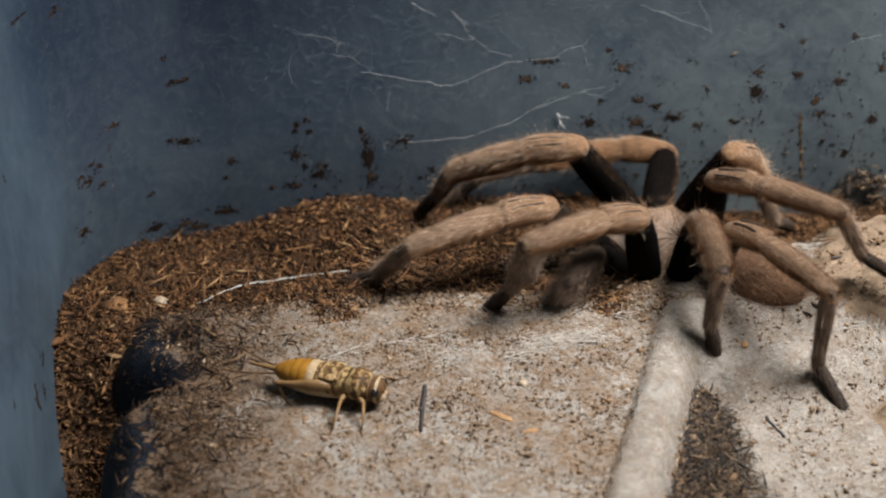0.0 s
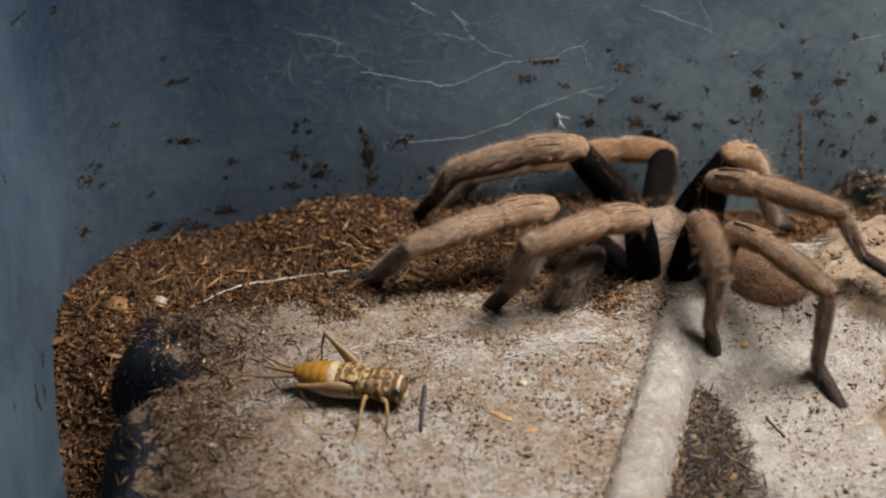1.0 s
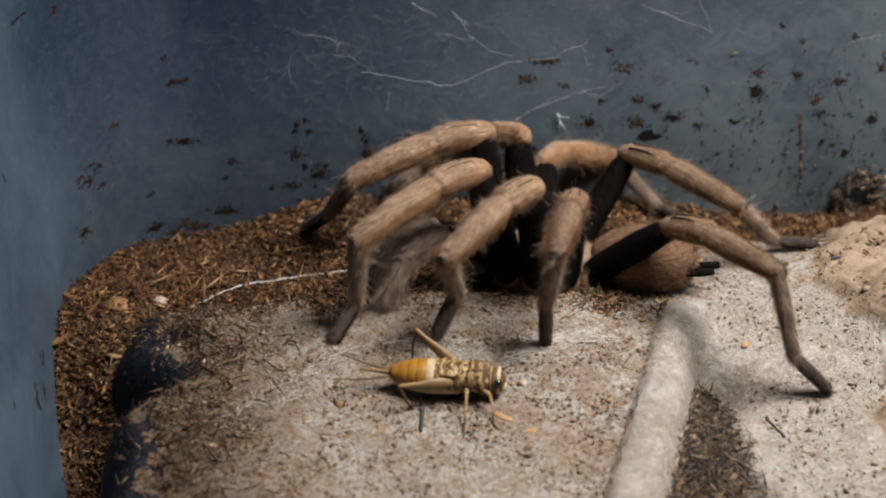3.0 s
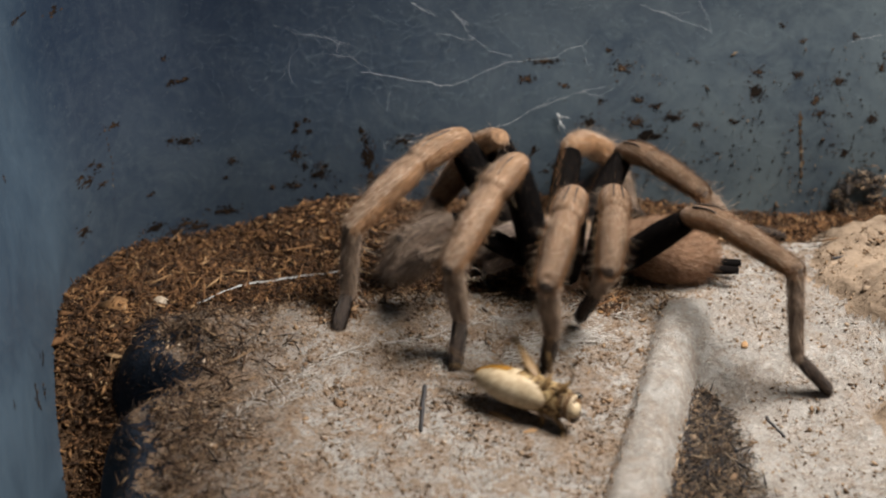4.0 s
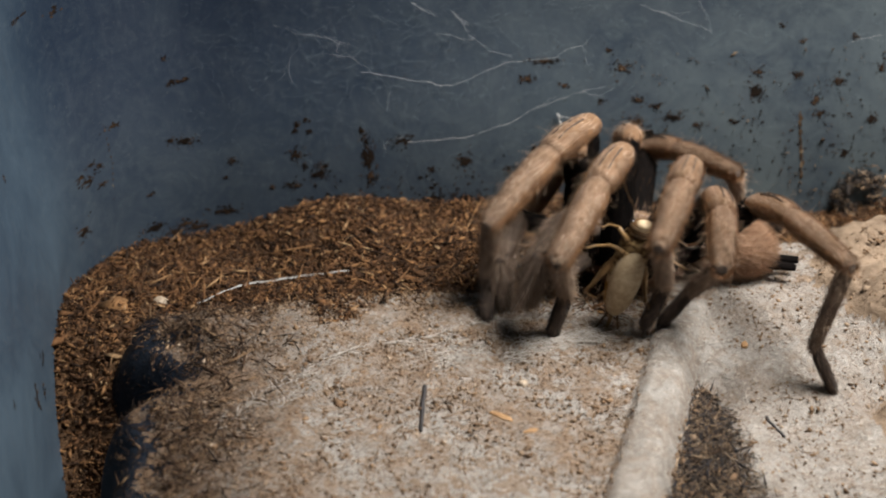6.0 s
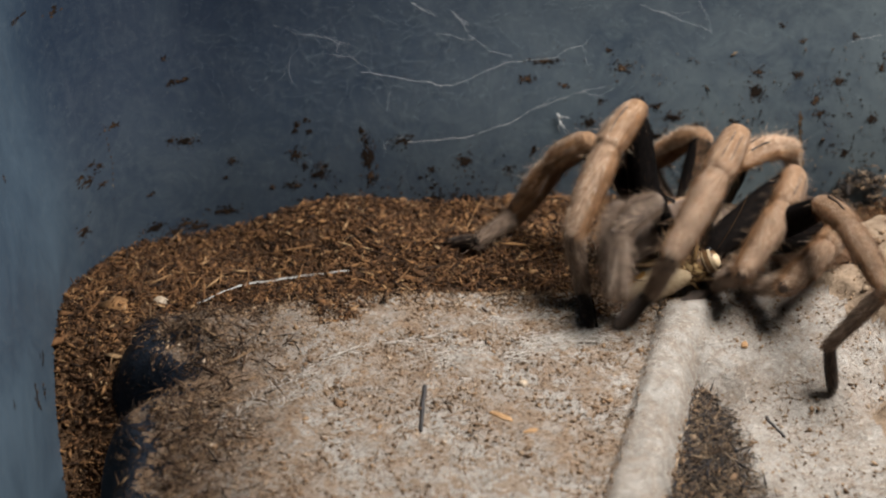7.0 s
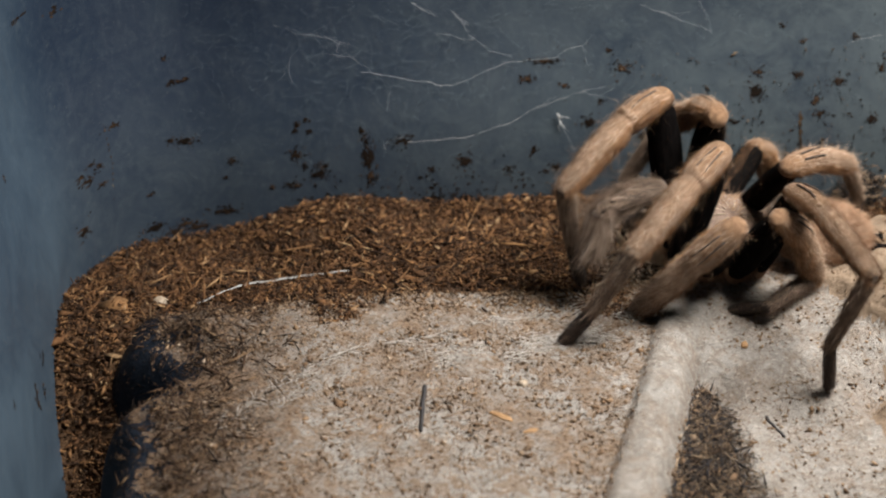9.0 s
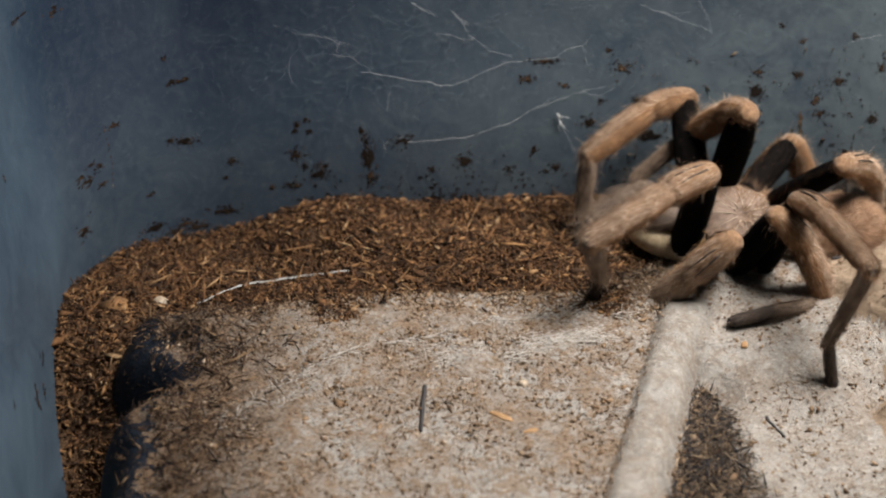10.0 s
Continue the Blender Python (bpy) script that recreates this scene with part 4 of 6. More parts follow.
    return femur, tibia, meta, tarsus


def palp_meshes(root):
    r = limb(0.0110, (-0.1, 0.8, 0.8, 0), (0, 1.5, 1.6, 0), (0.5, 1.7, 1.8, 0.2), (0.95, 1.5, 1.6, 0), (1.05, 0.7, 0.7, 0))
    femur = solid("palp_femur", *tube(r, 10), BLACK_HIDE, root)
    solid("hair", *fur(r, 700, 0.0011, 0.4), BLACK_HAIR, femur)
    r = limb(0.0115, (-0.06, 0.7, 0.7, 0), (0, 1.55, 1.6, 0), (0.4, 1.65, 1.7, 0.4), (0.9, 1.5, 1.5, 0), (1.04, 0.7, 0.7, 0))
    tibia = solid("palp_tibia", *tube(r, 10), GREY_HIDE, root)
    solid("hair", *fur(r, 4200, 0.0022, 0.50, guard=0.14, width=0.00004), PALP_HAIR, tibia)
    r = limb(0.0085, (-0.06, 0.6, 0.6, 0), (0, 1.35, 1.4, 0), (0.6, 1.45, 1.4, 0), (0.95, 1.0, 0.9, 0), (1.04, 0.4, 0.4, 0))
    tip = solid("palp_tarsus", *tube(r, 10), GREY_HIDE, root)
    solid("hair", *fur(r, 4200, 0.0022, 0.50, guard=0.12, width=0.00004), PALP_HAIR, tip)
    return femur, tibia, tip


def tarantula():
    """Forward is +x, its left +y; the origin is the middle of the carapace."""
    root = tagged(new("tarantula"), "tan and black hairy tarantula stalking over the stone slab", "tarantula")
    # carapace: low dome, raised head, radiating grooves
    rows, sides = 26, 44
    verts, faces = [], []
    for i in range(rows + 1):
        q = i / rows
        for k in range(sides):
            a = 2 * math.pi * k / sides
            c, s = math.cos(a), math.sin(a)
            x = 0.0100 * q * c
            y = 0.0083 * q * s * (1 - 0.20 * max(0, c) ** 2)
            z = 0.0040 * (1 - q ** 2.6) - 0.0012
            z += 0.0011 * math.exp(-((x - 0.0055) / 0.0035) ** 2 - (y / 0.0032) ** 2)
            z -= 0.0011 * math.exp(-((x + 0.0015) / 0.0012) ** 2 - (y / 0.0011) ** 2)
            z -= 0.00045 * max(0, math.cos(8 * a + 0.4)) ** 6 * q * (1 - q) * 4
            verts.append((x, y, z))
    for i in range(rows):
        for k in range(sides):
            j = (k + 1) % sides
            faces.append((i * sides + k, i * sides + j, (i + 1) * sides + j, (i + 1) * sides + k))
    faces.append(tuple(rows * sides + k for k in range(sides)))
    shell = solid("carapace", verts, faces, CARAPACE, root, "pinkish tan carapace with radiating grooves")
    count = 2600
    a, q = rng.uniform(0, 2 * math.pi, count), np.sqrt(rng.uniform(0.02, 1, count))
    x, y = 0.0100 * q * np.cos(a), 0.0083 * q * np.sin(a) * (1 - 0.2 * np.maximum(0, np.cos(a)) ** 2)
    base = np.stack([x, y, 0.0040 * (1 - q ** 2.6) - 0.0013], 1)
    out = np.stack([np.cos(a), np.sin(a), 0.35 + 0.3 * (1 - q)], 1) + rng.normal(0, 0.25, (count, 3))
    out /= np.linalg.norm(out, axis=1)[:, None]
    ln = np.where(q > 0.93, 0.0020, 0.0008) * rng.uniform(0.6, 1.2, count)
    s = np.stack([-np.sin(a), np.cos(a), np.zeros(count)], 1) * 0.00006
    v = np.stack([base - s, base + s, base + out * ln[:, None]], 1).reshape(-1, 3)
    solid("hair", v, np.arange(3 * count).reshape(-1, 3), TAN_HAIR, shell)
    rays = []
    for k in range(12):
        t = 2 * math.pi * (k + 0.5) / 12
        line = [(-0.0015 + (0.0016 + 0.0011 * j) * math.cos(t), (0.0016 + 0.0011 * j) * math.sin(t) * 0.85) for j in range(5)]
        rays.append(along([(px, py, 0.0040 * (1 - min(1, math.hypot(px / 0.0100, py / 0.0083)) ** 2.6) - 0.00115 + 0.0011 * math.exp(-((px - 0.0055) / 0.0035) ** 2 - (py / 0.0032) ** 2)) for px, py in line], 0.00010, 5, 0.4))
    solid("groove_hair", *joined(*rays), PALE, shell)
    eyes = [ball(0.0076 + dx, s * dy, 0.0039, 0.00035, 0.00035, 0.00030, 6, 8) for s in (-1, 1) for dx, dy in ((0, 0.0003), (0.0004, 0.0009))]
    solid("eye_cluster", *joined(*eyes), EYE_BLACK, shell)
    solid("sternum", *ball(0.0005, 0, -0.0036, 0.0092, 0.0056, 0.0030), BLACK_HIDE, root)
    # hip segments, each to its leg
    for n, hx, hy in (("1", 0.0075, 0.0058), ("2", 0.0030, 0.0078), ("3", -0.0022, 0.0078), ("4", -0.0068, 0.0062)):
        for s in (1, -1):
            p = Vector((hx * 0.45, s * hy * 0.25, -0.0044))
            h = Vector((hx, s * hy, -0.0030))
            mid = p.lerp(h, 0.6)
            vs, fs = along([p, mid, h, h + (h - p) * 0.18], 0.0024, 10)
            coxa = solid("coxa", vs, fs, ABDOMEN, root)
            d = (h - p)
            r = limb(d.length, (0, 2.2, 2.2, 0), (0.5, 2.5, 2.5, 0), (1.1, 2.4, 2.4, 0))
            hv, hf = fur(r, 1300, 0.0017, 0.6, guard=0.1, width=0.00004)
            m = Matrix.Translation(p) @ d.to_track_quat("X", "Z").to_matrix().to_4x4()
            solid("hair", np.array([m @ Vector(q) for q in hv]), hf, RUST_HAIR, coxa)
    for s in (1, -1):
        r = limb(0.0085, (-0.2, 1.2, 1.4, 0), (0.1, 2.0, 2.6, 0.2), (0.5, 2.0, 2.5, 0.0), (0.9, 1.5, 1.7, -0.8), (1.02, 0.7, 0.8, -1.2))
        jaw = solid("chelicera", *tube(r), GREY_HIDE, root, "dark grey hairy jaw")
        solid("hair", *fur(r, 900, 0.0015, 0.5, guard=0.1), GREY_HAIR, jaw)
        solid("fang", *along([(0.0082, 0, -0.0012), (0.0092, 0, -0.0030), (0.0086, 0, -0.0052), (0.0072, 0, -0.0066)], 0.0006, 8, 0.2), EYE_BLACK, jaw)
        jaw.matrix_basis = pose(0.0085, s * 0.0021, -0.0002, 0, 24, 0)
    shape = lambda u: 1 + 0.10 * u
    abdomen = solid("abdomen", *ball(0.0096, 0, 0.0004, 0.0097, 0.0064, 0.0057, 18, 24, shape), ABDOMEN, root, "brown velvety oval abdomen")
    belly_rings = []
    for i in range(15):
        u = -math.cos(math.pi * i / 14)
        w = max(0.02, math.sqrt(max(0, 1 - u * u))) * shape(u)
        belly_rings.append(((0.0096 + 0.0097 * u, 0, 0.0004), 0.0064 * w, 0.0057 * w))
    solid("hair", *fur(belly_rings, 17000, 0.0014, 0.60, guard=0.06, reach=2.0, width=0.00004), RUST_HAIR, abdomen)
    for s in (1, -1):
        solid("spinneret", *along([(0.0170, s * 0.0011, -0.0006), (0.0198, s * 0.0012, -0.0010), (0.0234, s * 0.0014, -0.0004)], 0.0011, 8, 0.6), BLACK_HIDE, abdomen)
    parts = {"abdomen": abdomen}
    for n in "1234":
        left = leg_meshes(root, n)
        parts["L" + n] = left
        parts["R" + n] = tuple(twin(o, root) for o in left)
    left = palp_meshes(root)
    parts["PL"], parts["PR"] = left, tuple(twin(o, root) for o in left)
    return root, parts


# ---------------------------------------------------------------- the cricket
def plate(x0, x1, w0, w1, h, lift=0.0, sides=20):
    """One overlapping body ring: bulged, its rear edge a thin lip."""
    rows = ((0.0, 0.97), (0.12, 1.0), (0.5, 1.015), (0.88, 1.015), (1.0, 0.985), (1.02, 0.90))
    return tube([((x0 + (x1 - x0) * u, 0, lift), (w0 + (w1 - w0) * u) * k, (w0 + (w1 - w0) * u) * k * h) for u, k in rows], sides)


def cricket():
    """Forward is +x; the origin is the middle of the body."""
    root = tagged(new("cricket"), "amber and brown banded cricket on the stone slab", "cricket")
    widths = (0.0011, 0.0019, 0.0024, 0.0027, 0.0028, 0.00285, 0.0028, 0.0027)
    for i in range(7):
        x = -0.0091 + 0.00140 * i
        skin = AMBER if i < 4 else CREAM if i == 4 else SHELL
        ring = solid("abdomen_ring", *plate(x + 0.0015, x, widths[i + 1], widths[i], 0.86), skin, root)
        if i == 0:
            solid("tail_plate", *ball(x + 0.0002, 0, 0.0, 0.0006, 0.0011, 0.0009, 8, 12), AMBER, ring)
        if i > 3:
            for s in (1, -1):
                solid("side_patch", *ball(x + 0.0007, s * 0.0014, 0.0013, 0.00045, 0.0008, 0.0009, 6, 10), BROWN_SHELL if i > 4 else CREAM, ring)
    solid("underside", *ball(-0.0022, 0, -0.0009, 0.0070, 0.0026, 0.0022, 16, 18), CREAM, root, "cream-coloured belly")
    for i in range(2):
        solid("thorax_ring", *plate(0.0022 + 0.0011 * i, 0.0008 + 0.0012 * i, 0.0026, 0.0027, 0.88, 0.0001), SHELL, root)
    for s in (1, -1):
        solid("wing_pad", *ball(0.0002, s * 0.0015, 0.0016, 0.0021, 0.0011, 0.0005, 10, 12), SHELL, root)
    shield = solid("pronotum", *tube([((0.0028, 0, 0.0001), 0.0022, 0.0019), ((0.0031, 0, 0.0002), 0.00265, 0.0023), ((0.0046, 0, 0.0003), 0.00265, 0.00235), ((0.0061, 0, 0.0002), 0.0024, 0.0021), ((0.0064, 0, 0.0001), 0.0018, 0.0016)], 20), SHELL, root, "tan neck shield with dark mottling")
    for s in (1, -1):
        solid("dark_spot", *ball(0.0046, s * 0.0011, 0.0022, 0.0010, 0.0005, 0.00030, 8, 10), BROWN_SHELL, shield)
        solid("side_flap", *ball(0.0046, s * 0.0023, -0.0003, 0.0014, 0.0004, 0.0009, 8, 10), SHELL, shield)
    head = solid("head", *ball(0.0073, 0, -0.0002, 0.0017, 0.0022, 0.0021, 12, 18), BROWN_SHELL, root, "dark rounded head with pale bands")
    for x, w in ((0.0066, 0.00203), (0.0077, 0.00218)):
        solid("head_band", *tube([((x, 0, -0.0002), w, w * 0.95), ((x + 0.00022, 0, -0.0002), w * 1.03, w * 0.98), ((x + 0.00045, 0, -0.0002), w * 1.01, w * 0.96)], 18, False), CREAM, head)
    solid("face", *ball(0.0083, 0, -0.0008, 0.0008, 0.0014, 0.0014, 8, 12), CREAM, head)
    for s in (1, -1):
        solid("eye", *ball(0.0079, s * 0.0018, 0.0003, 0.0007, 0.0006, 0.0008, 8, 10), EYE_BLACK, head)
        pts = [(0.0088 + 0.0013 * k, s * (0.0009 + 0.0010 * k), 0.0006 - 0.0006 * k + 0.0001 * k * k) for k in range(8)]
        solid("antenna", *along(pts, 0.00008, 5, 0.4), BROWN_SHELL, head)
        pts = [(-0.0088 - 0.0013 * k, s * (0.0007 + 0.00042 * k), -0.0002 - 0.00012 * k + 0.00003 * k * k) for k in range(9)]
        solid("cercus", *along(pts, 0.00022, 6, 0.25), BROWN_SHELL, root)
        for x, dx, dy in ((0.0052, 0.0040, 0.0036), (0.0030, 0.0006, 0.0046)):
            knee = (x + dx * 0.4, s * (0.0020 + dy * 0.5), -0.0004)
            leg = solid("leg", *along([(x, s * 0.0018, -0.0014), ((x + knee[0]) / 2, s * 0.0030, -0.0005), knee], 0.00048, 8, 0.7), STRAW, root)
            solid("shin", *along([knee, (x + dx * 0.6, s * (0.0024 + dy * 0.95), -0.0018), (x + dx * 0.6, s * (0.0026 + dy * 1.25), -0.0032)], 0.00026, 7, 0.75), STRAW, leg)
            solid("foot", *along([(x + dx * 0.6, s * (0.0026 + dy * 1.25), -0.0031), (x + dx * 0.8, s * (0.0030 + dy * 1.50), -0.0034), (x + dx * 1.1, s * (0.0030 + dy * 1.75), -0.0034)], 0.00018, 6, 0.5), BROWN_SHELL, leg)
    pts = [(-0.0086 - 0.0011 * k, 0, -0.0001 + 0.00005 * k) for k in range(6)]
    solid("tail_bristles", *along(pts, 0.00050, 8, 0.35), STRAW, root, "straw-coloured bristly tail")
    hind = []
    for s in (1, -1):
        r = [((0.0085 * u, 0, 0), w / 1000, h / 1000) for u, w, h in ((-0.03, 0.3, 0.4), (0.05, 0.5, 0.75), (0.25, 0.65, 1.15), (0.5, 0.5, 0.85), (0.8, 0.3, 0.42), (0.97, 0.35, 0.4), (1.03, 0.15, 0.2))]
        thigh = solid("hind_leg", *tube(r, 12), STRAW, root, "straw-coloured jumping leg")
        solid("shin", *along([(0.0084, 0, 0), (0.0072, 0, -0.0026), (0.0054, 0, -0.0052)], 0.00024, 7, 0.6), BROWN_SHELL, thigh)
        solid("foot", *along([(0.0054, 0, -0.0051), (0.0046, 0, -0.0056), (0.0032, 0, -0.0058)], 0.00016, 6, 0.5), BROWN_SHELL, thigh)
        hind.append(thigh)
    return root, hind


# ---------------------------------------------------------------- build
build_setting()
SPIDER, PIECES = tarantula()
CRICKET, HIND = cricket()


# ---------------------------------------------------------------- what moves
def mm(x, y, z, rx, ry, rz):
    return pose(x / 1000, y / 1000, z / 1000, rx, ry, rz)


STANCES = []
HIPS = {"1": (7.5, 5.8, -2.0), "2": (3.0, 7.8, -2.0), "3": (-2.2, 7.8, -2.0), "4": (-6.8, 6.2, -2.0), "P": (9.5, 3.2, -2.0)}
SPANS = {**{k: [1000 * q for q in v] for k, v in LEGS.items()}, "P": [11.0, 11.5, 8.5]}


def stance(t, body, belly, **limbs):
    """At t: the body's pose, the abdomen's pose on it, and each limb's joints from the knee to the tip, in millimetres in the tub."""
    STANCES.append((t, mm(*body), mm(*belly), limbs))


def glide(times, values, t):
    """Smooth course through values, with no overshoot."""
    times, values = np.array(times), np.array(values, float)
    h, d = np.diff(times)[:, None], np.diff(values, axis=0) / np.diff(times)[:, None]
    slope = np.zeros_like(values)
    slope[1:-1] = np.where(d[:-1] * d[1:] > 0, 2 * d[:-1] * d[1:] / np.where(np.abs(d[:-1] + d[1:]) < 1e-9, 1, d[:-1] + d[1:]), 0)
    i = int(np.clip(np.searchsorted(times, t) - 1, 0, len(times) - 2))
    u, g = (t - times[i]) / h[i], h[i]
    return ((1 + 2 * u) * (1 - u) ** 2) * values[i] + u * (1 - u) ** 2 * g * slope[i] + u * u * (3 - 2 * u) * values[i + 1] + u * u * (u - 1) * g * slope[i + 1]


def reach(hip, joints, spans):
    """Joints moved as little as need be to keep each segment's length, with the hip held and the tip left in place."""
    pts = [np.array(hip, float)] + [np.array(j, float) for j in joints]
    for k in range(14):
        pts[-1] = np.array(joints[-1], float)
        for i in range(len(spans) - 1, -1, -1):
            d = pts[i] - pts[i + 1]
            pts[i] = pts[i + 1] + d * (spans[i] / np.linalg.norm(d))
        pts[0] = np.array(hip, float)
        for i, span in enumerate(spans):
            d = pts[i + 1] - pts[i]
            pts[i + 1] = pts[i] + d * (span / np.linalg.norm(d))
    return pts


def course(get):
    """Poses from get(stance), smoothed over the clip, every tenth of a second."""
    times = [q[0] for q in STANCES]
    quats, last = [], None
    for q in STANCES:
        turn = get(q).to_quaternion()
        if last:
            turn.make_compatible(last)
        quats.append(tuple(turn))
        last = turn
    places = [tuple(get(q).translation) for q in STANCES]
    poses = []
    for k in range(101):
        turn = get(STANCES[0]).to_quaternion()
        turn.w, turn.x, turn.y, turn.z = glide(times, quats, k / 10)
        turn.normalize()
        poses.append(Matrix.LocRotScale(Vector(glide(times, places, k / 10)), turn, None))
    return poses


def key_limb(name, pieces, body):
    """Keys the pieces of one limb in the body's space: each lies along its span, its back to the outside of the bend."""
    kind, side = ("P", name[1]) if name[0] == "P" else (name[1], name[0])
    hx, hy, hz = HIPS[kind]
    hip = Vector((hx, hy if side == "L" else -hy, hz)) / 1000
    times, joints = [q[0] for q in STANCES], [np.array(q[3][name]).reshape(-1) for q in STANCES]
    tracks, last = [[] for p in pieces], [None] * len(pieces)
    for k in range(101):
        t = k / 10
        pts = [Vector(p) / 1000 for p in reach(body[k] @ hip * 1000, glide(times, joints, t).reshape(-1, 3), SPANS[kind])]
        back = body[k].inverted()
        bend = pts[1] - (pts[0] + pts[-1]) / 2
        out = Vector((pts[-1].x - pts[0].x, pts[-1].y - pts[0].y, 0.006))
        for i in range(len(pieces)):
            x = (pts[i + 1] - pts[i]).normalized()
            want = bend if i < 2 else bend * 0.4 + out * 0.6
            z = (want - x * want.dot(x))
            z = z / max(z.length, 0.004)
            if last[i]:
                z = z * 0.55 + (last[i] - x * last[i].dot(x)).normalized() * 0.45
            z = (z - x * z.dot(x)).normalized()
            last[i] = z
            y = z.cross(x)
            turn = Matrix((x, y, z)).transposed().to_4x4()
            tracks[i].append((t, back @ Matrix.Translation(pts[i]) @ turn))
    for piece, track in zip(pieces, tracks):
        walk(piece, track)


def motions():
    # the tarantula rears, strikes and draws back, moment by moment
    stance(0.0, (40.7, -2.5, 2.7, -34.0, -7.1, 173.6), (-8.5, 0.0, -0.8, -7.7, -24.7, 141.6),
           L1=((18.0, -8.5, 13.1), (-5.1, -17.7, 10.6), (-11.9, -11.0, 0.9), (-18.4, -8.0, -2.5)), L2=((33.0, -14.9, 14.8), (13.8, -28.2, 17.0), (11.6, -22.6, 5.5), (7.6, -19.4, -0.6)), L3=((43.5, -13.2, 13.0), (44.5, -33.5, 15.9), (44.0, -30.5, 3.2), (45.9, -28.9, -4.4)), L4=((49.1, -17.1, 13.3), (60.8, -38.0, 14.3), (61.4, -34.4, -1.8), (65.2, -41.1, -6.6)),
           R1=((22.9, -1.5, 21.4), (2.0, 8.0, 11.6), (-0.9, 17.2, 2.1), (-4.5, 21.3, -3.8)), R2=((42.8, 24.4, 7.2), (19.3, 22.7, 6.3), (7.3, 24.8, 2.0), (1.2, 24.9, -3.2)), R3=((50.7, -1.3, 20.1), (58.8, 11.9, 6.7), (63.6, 17.8, -3.9), (68.2, 22.9, -7.9)), R4=((46.8, -9.0, 19.0), (64.4, -25.1, 21.5), (71.3, -17.3, 8.7), (75.1, -25.5, 9.4)),
           PL=((26.9, -11.8, 5.8), (21.4, -21.9, 6.5), (20.0, -17.1, -0.4)), PR=((22.9, -2.3, 6.1), (15.3, -11.1, 5.7), (13.8, -8.5, -2.2)))
    stance(1.2, (40.7, -2.4, 2.6, -34.0, -7.1, 173.5), (-8.5, -0.0, -0.8, -7.7, -24.7, 141.5),
           L1=((18.0, -8.3, 13.0), (-5.1, -17.4, 10.5), (-12.0, -10.8, 0.9), (-18.4, -7.7, -2.7)), L2=((33.0, -14.7, 14.7), (13.8, -28.1, 16.9), (11.5, -22.5, 5.4), (7.5, -19.1, -0.7)), L3=((43.5, -13.2, 12.9), (44.5, -33.4, 15.9), (43.9, -30.5, 3.2), (45.8, -28.9, -4.4)), L4=((49.1, -17.0, 13.3), (60.7, -37.9, 14.1), (61.4, -34.2, -1.9), (65.1, -40.8, -6.8)),
           R1=((22.9, -1.4, 21.3), (2.0, 8.2, 11.5), (-0.9, 17.3, 2.0), (-4.5, 21.4, -3.9)), R2=((42.8, 24.5, 7.1), (19.3, 22.6, 6.3), (7.3, 24.8, 2.0), (1.2, 24.9, -3.2)), R3=((50.7, -1.1, 20.0), (58.9, 12.0, 6.6), (63.6, 17.9, -4.0), (68.3, 23.0, -8.0)), R4=((46.8, -8.9, 18.9), (64.3, -25.1, 21.5), (71.3, -17.4, 8.7), (75.1, -25.5, 9.4)),
           PL=((26.9, -11.8, 5.8), (21.3, -21.8, 6.4), (19.9, -17.0, -0.5)), PR=((22.8, -2.2, 6.0), (15.3, -10.9, 5.6), (13.8, -8.3, -2.3)))
    stance(1.5, (38.9, -3.8, 1.8, -22.0, -3.1, 161.0), (-8.5, 0.0, -0.8, -7.1, -20.0, 153.9),
           L1=((26.2, -8.5, 18.1), (2.2, -12.2, 11.8), (-2.4, -3.8, 2.3), (-7.2, -1.8, -3.8)), L2=((30.6, -14.5, 15.6), (12.0, -28.6, 17.8), (11.1, -22.9, 6.2), (7.5, -19.8, -0.3)), L3=((40.3, -14.7, 13.8), (43.6, -34.8, 16.4), (43.4, -30.9, 4.0), (45.5, -29.5, -3.6)), L4=((48.9, -18.5, 14.3), (59.6, -39.9, 15.8), (60.6, -36.4, -0.3), (64.7, -42.3, -5.8)),
           R1=((23.3, 4.0, 20.1), (0.5, 9.5, 11.4), (-2.8, 18.4, 1.8), (-8.4, 17.1, -3.7)), R2=((39.9, 24.0, 5.7), (16.6, 23.9, 8.5), (4.7, 25.5, 3.5), (-0.6, 25.6, -2.5)), R3=((47.1, 0.5, 19.7), (55.6, 14.0, 6.7), (60.6, 19.8, -3.7), (65.3, 24.2, -8.5)), R4=((41.0, -6.2, 19.2), (56.7, -22.1, 27.7), (65.5, -15.3, 15.5), (70.2, -22.7, 17.5)),
           PL=((26.1, -10.5, 6.2), (22.3, -21.2, 8.0), (22.4, -15.2, 2.0)), PR=((22.0, -0.6, 5.1), (14.4, -9.2, 4.7), (12.8, -6.7, -3.3)))
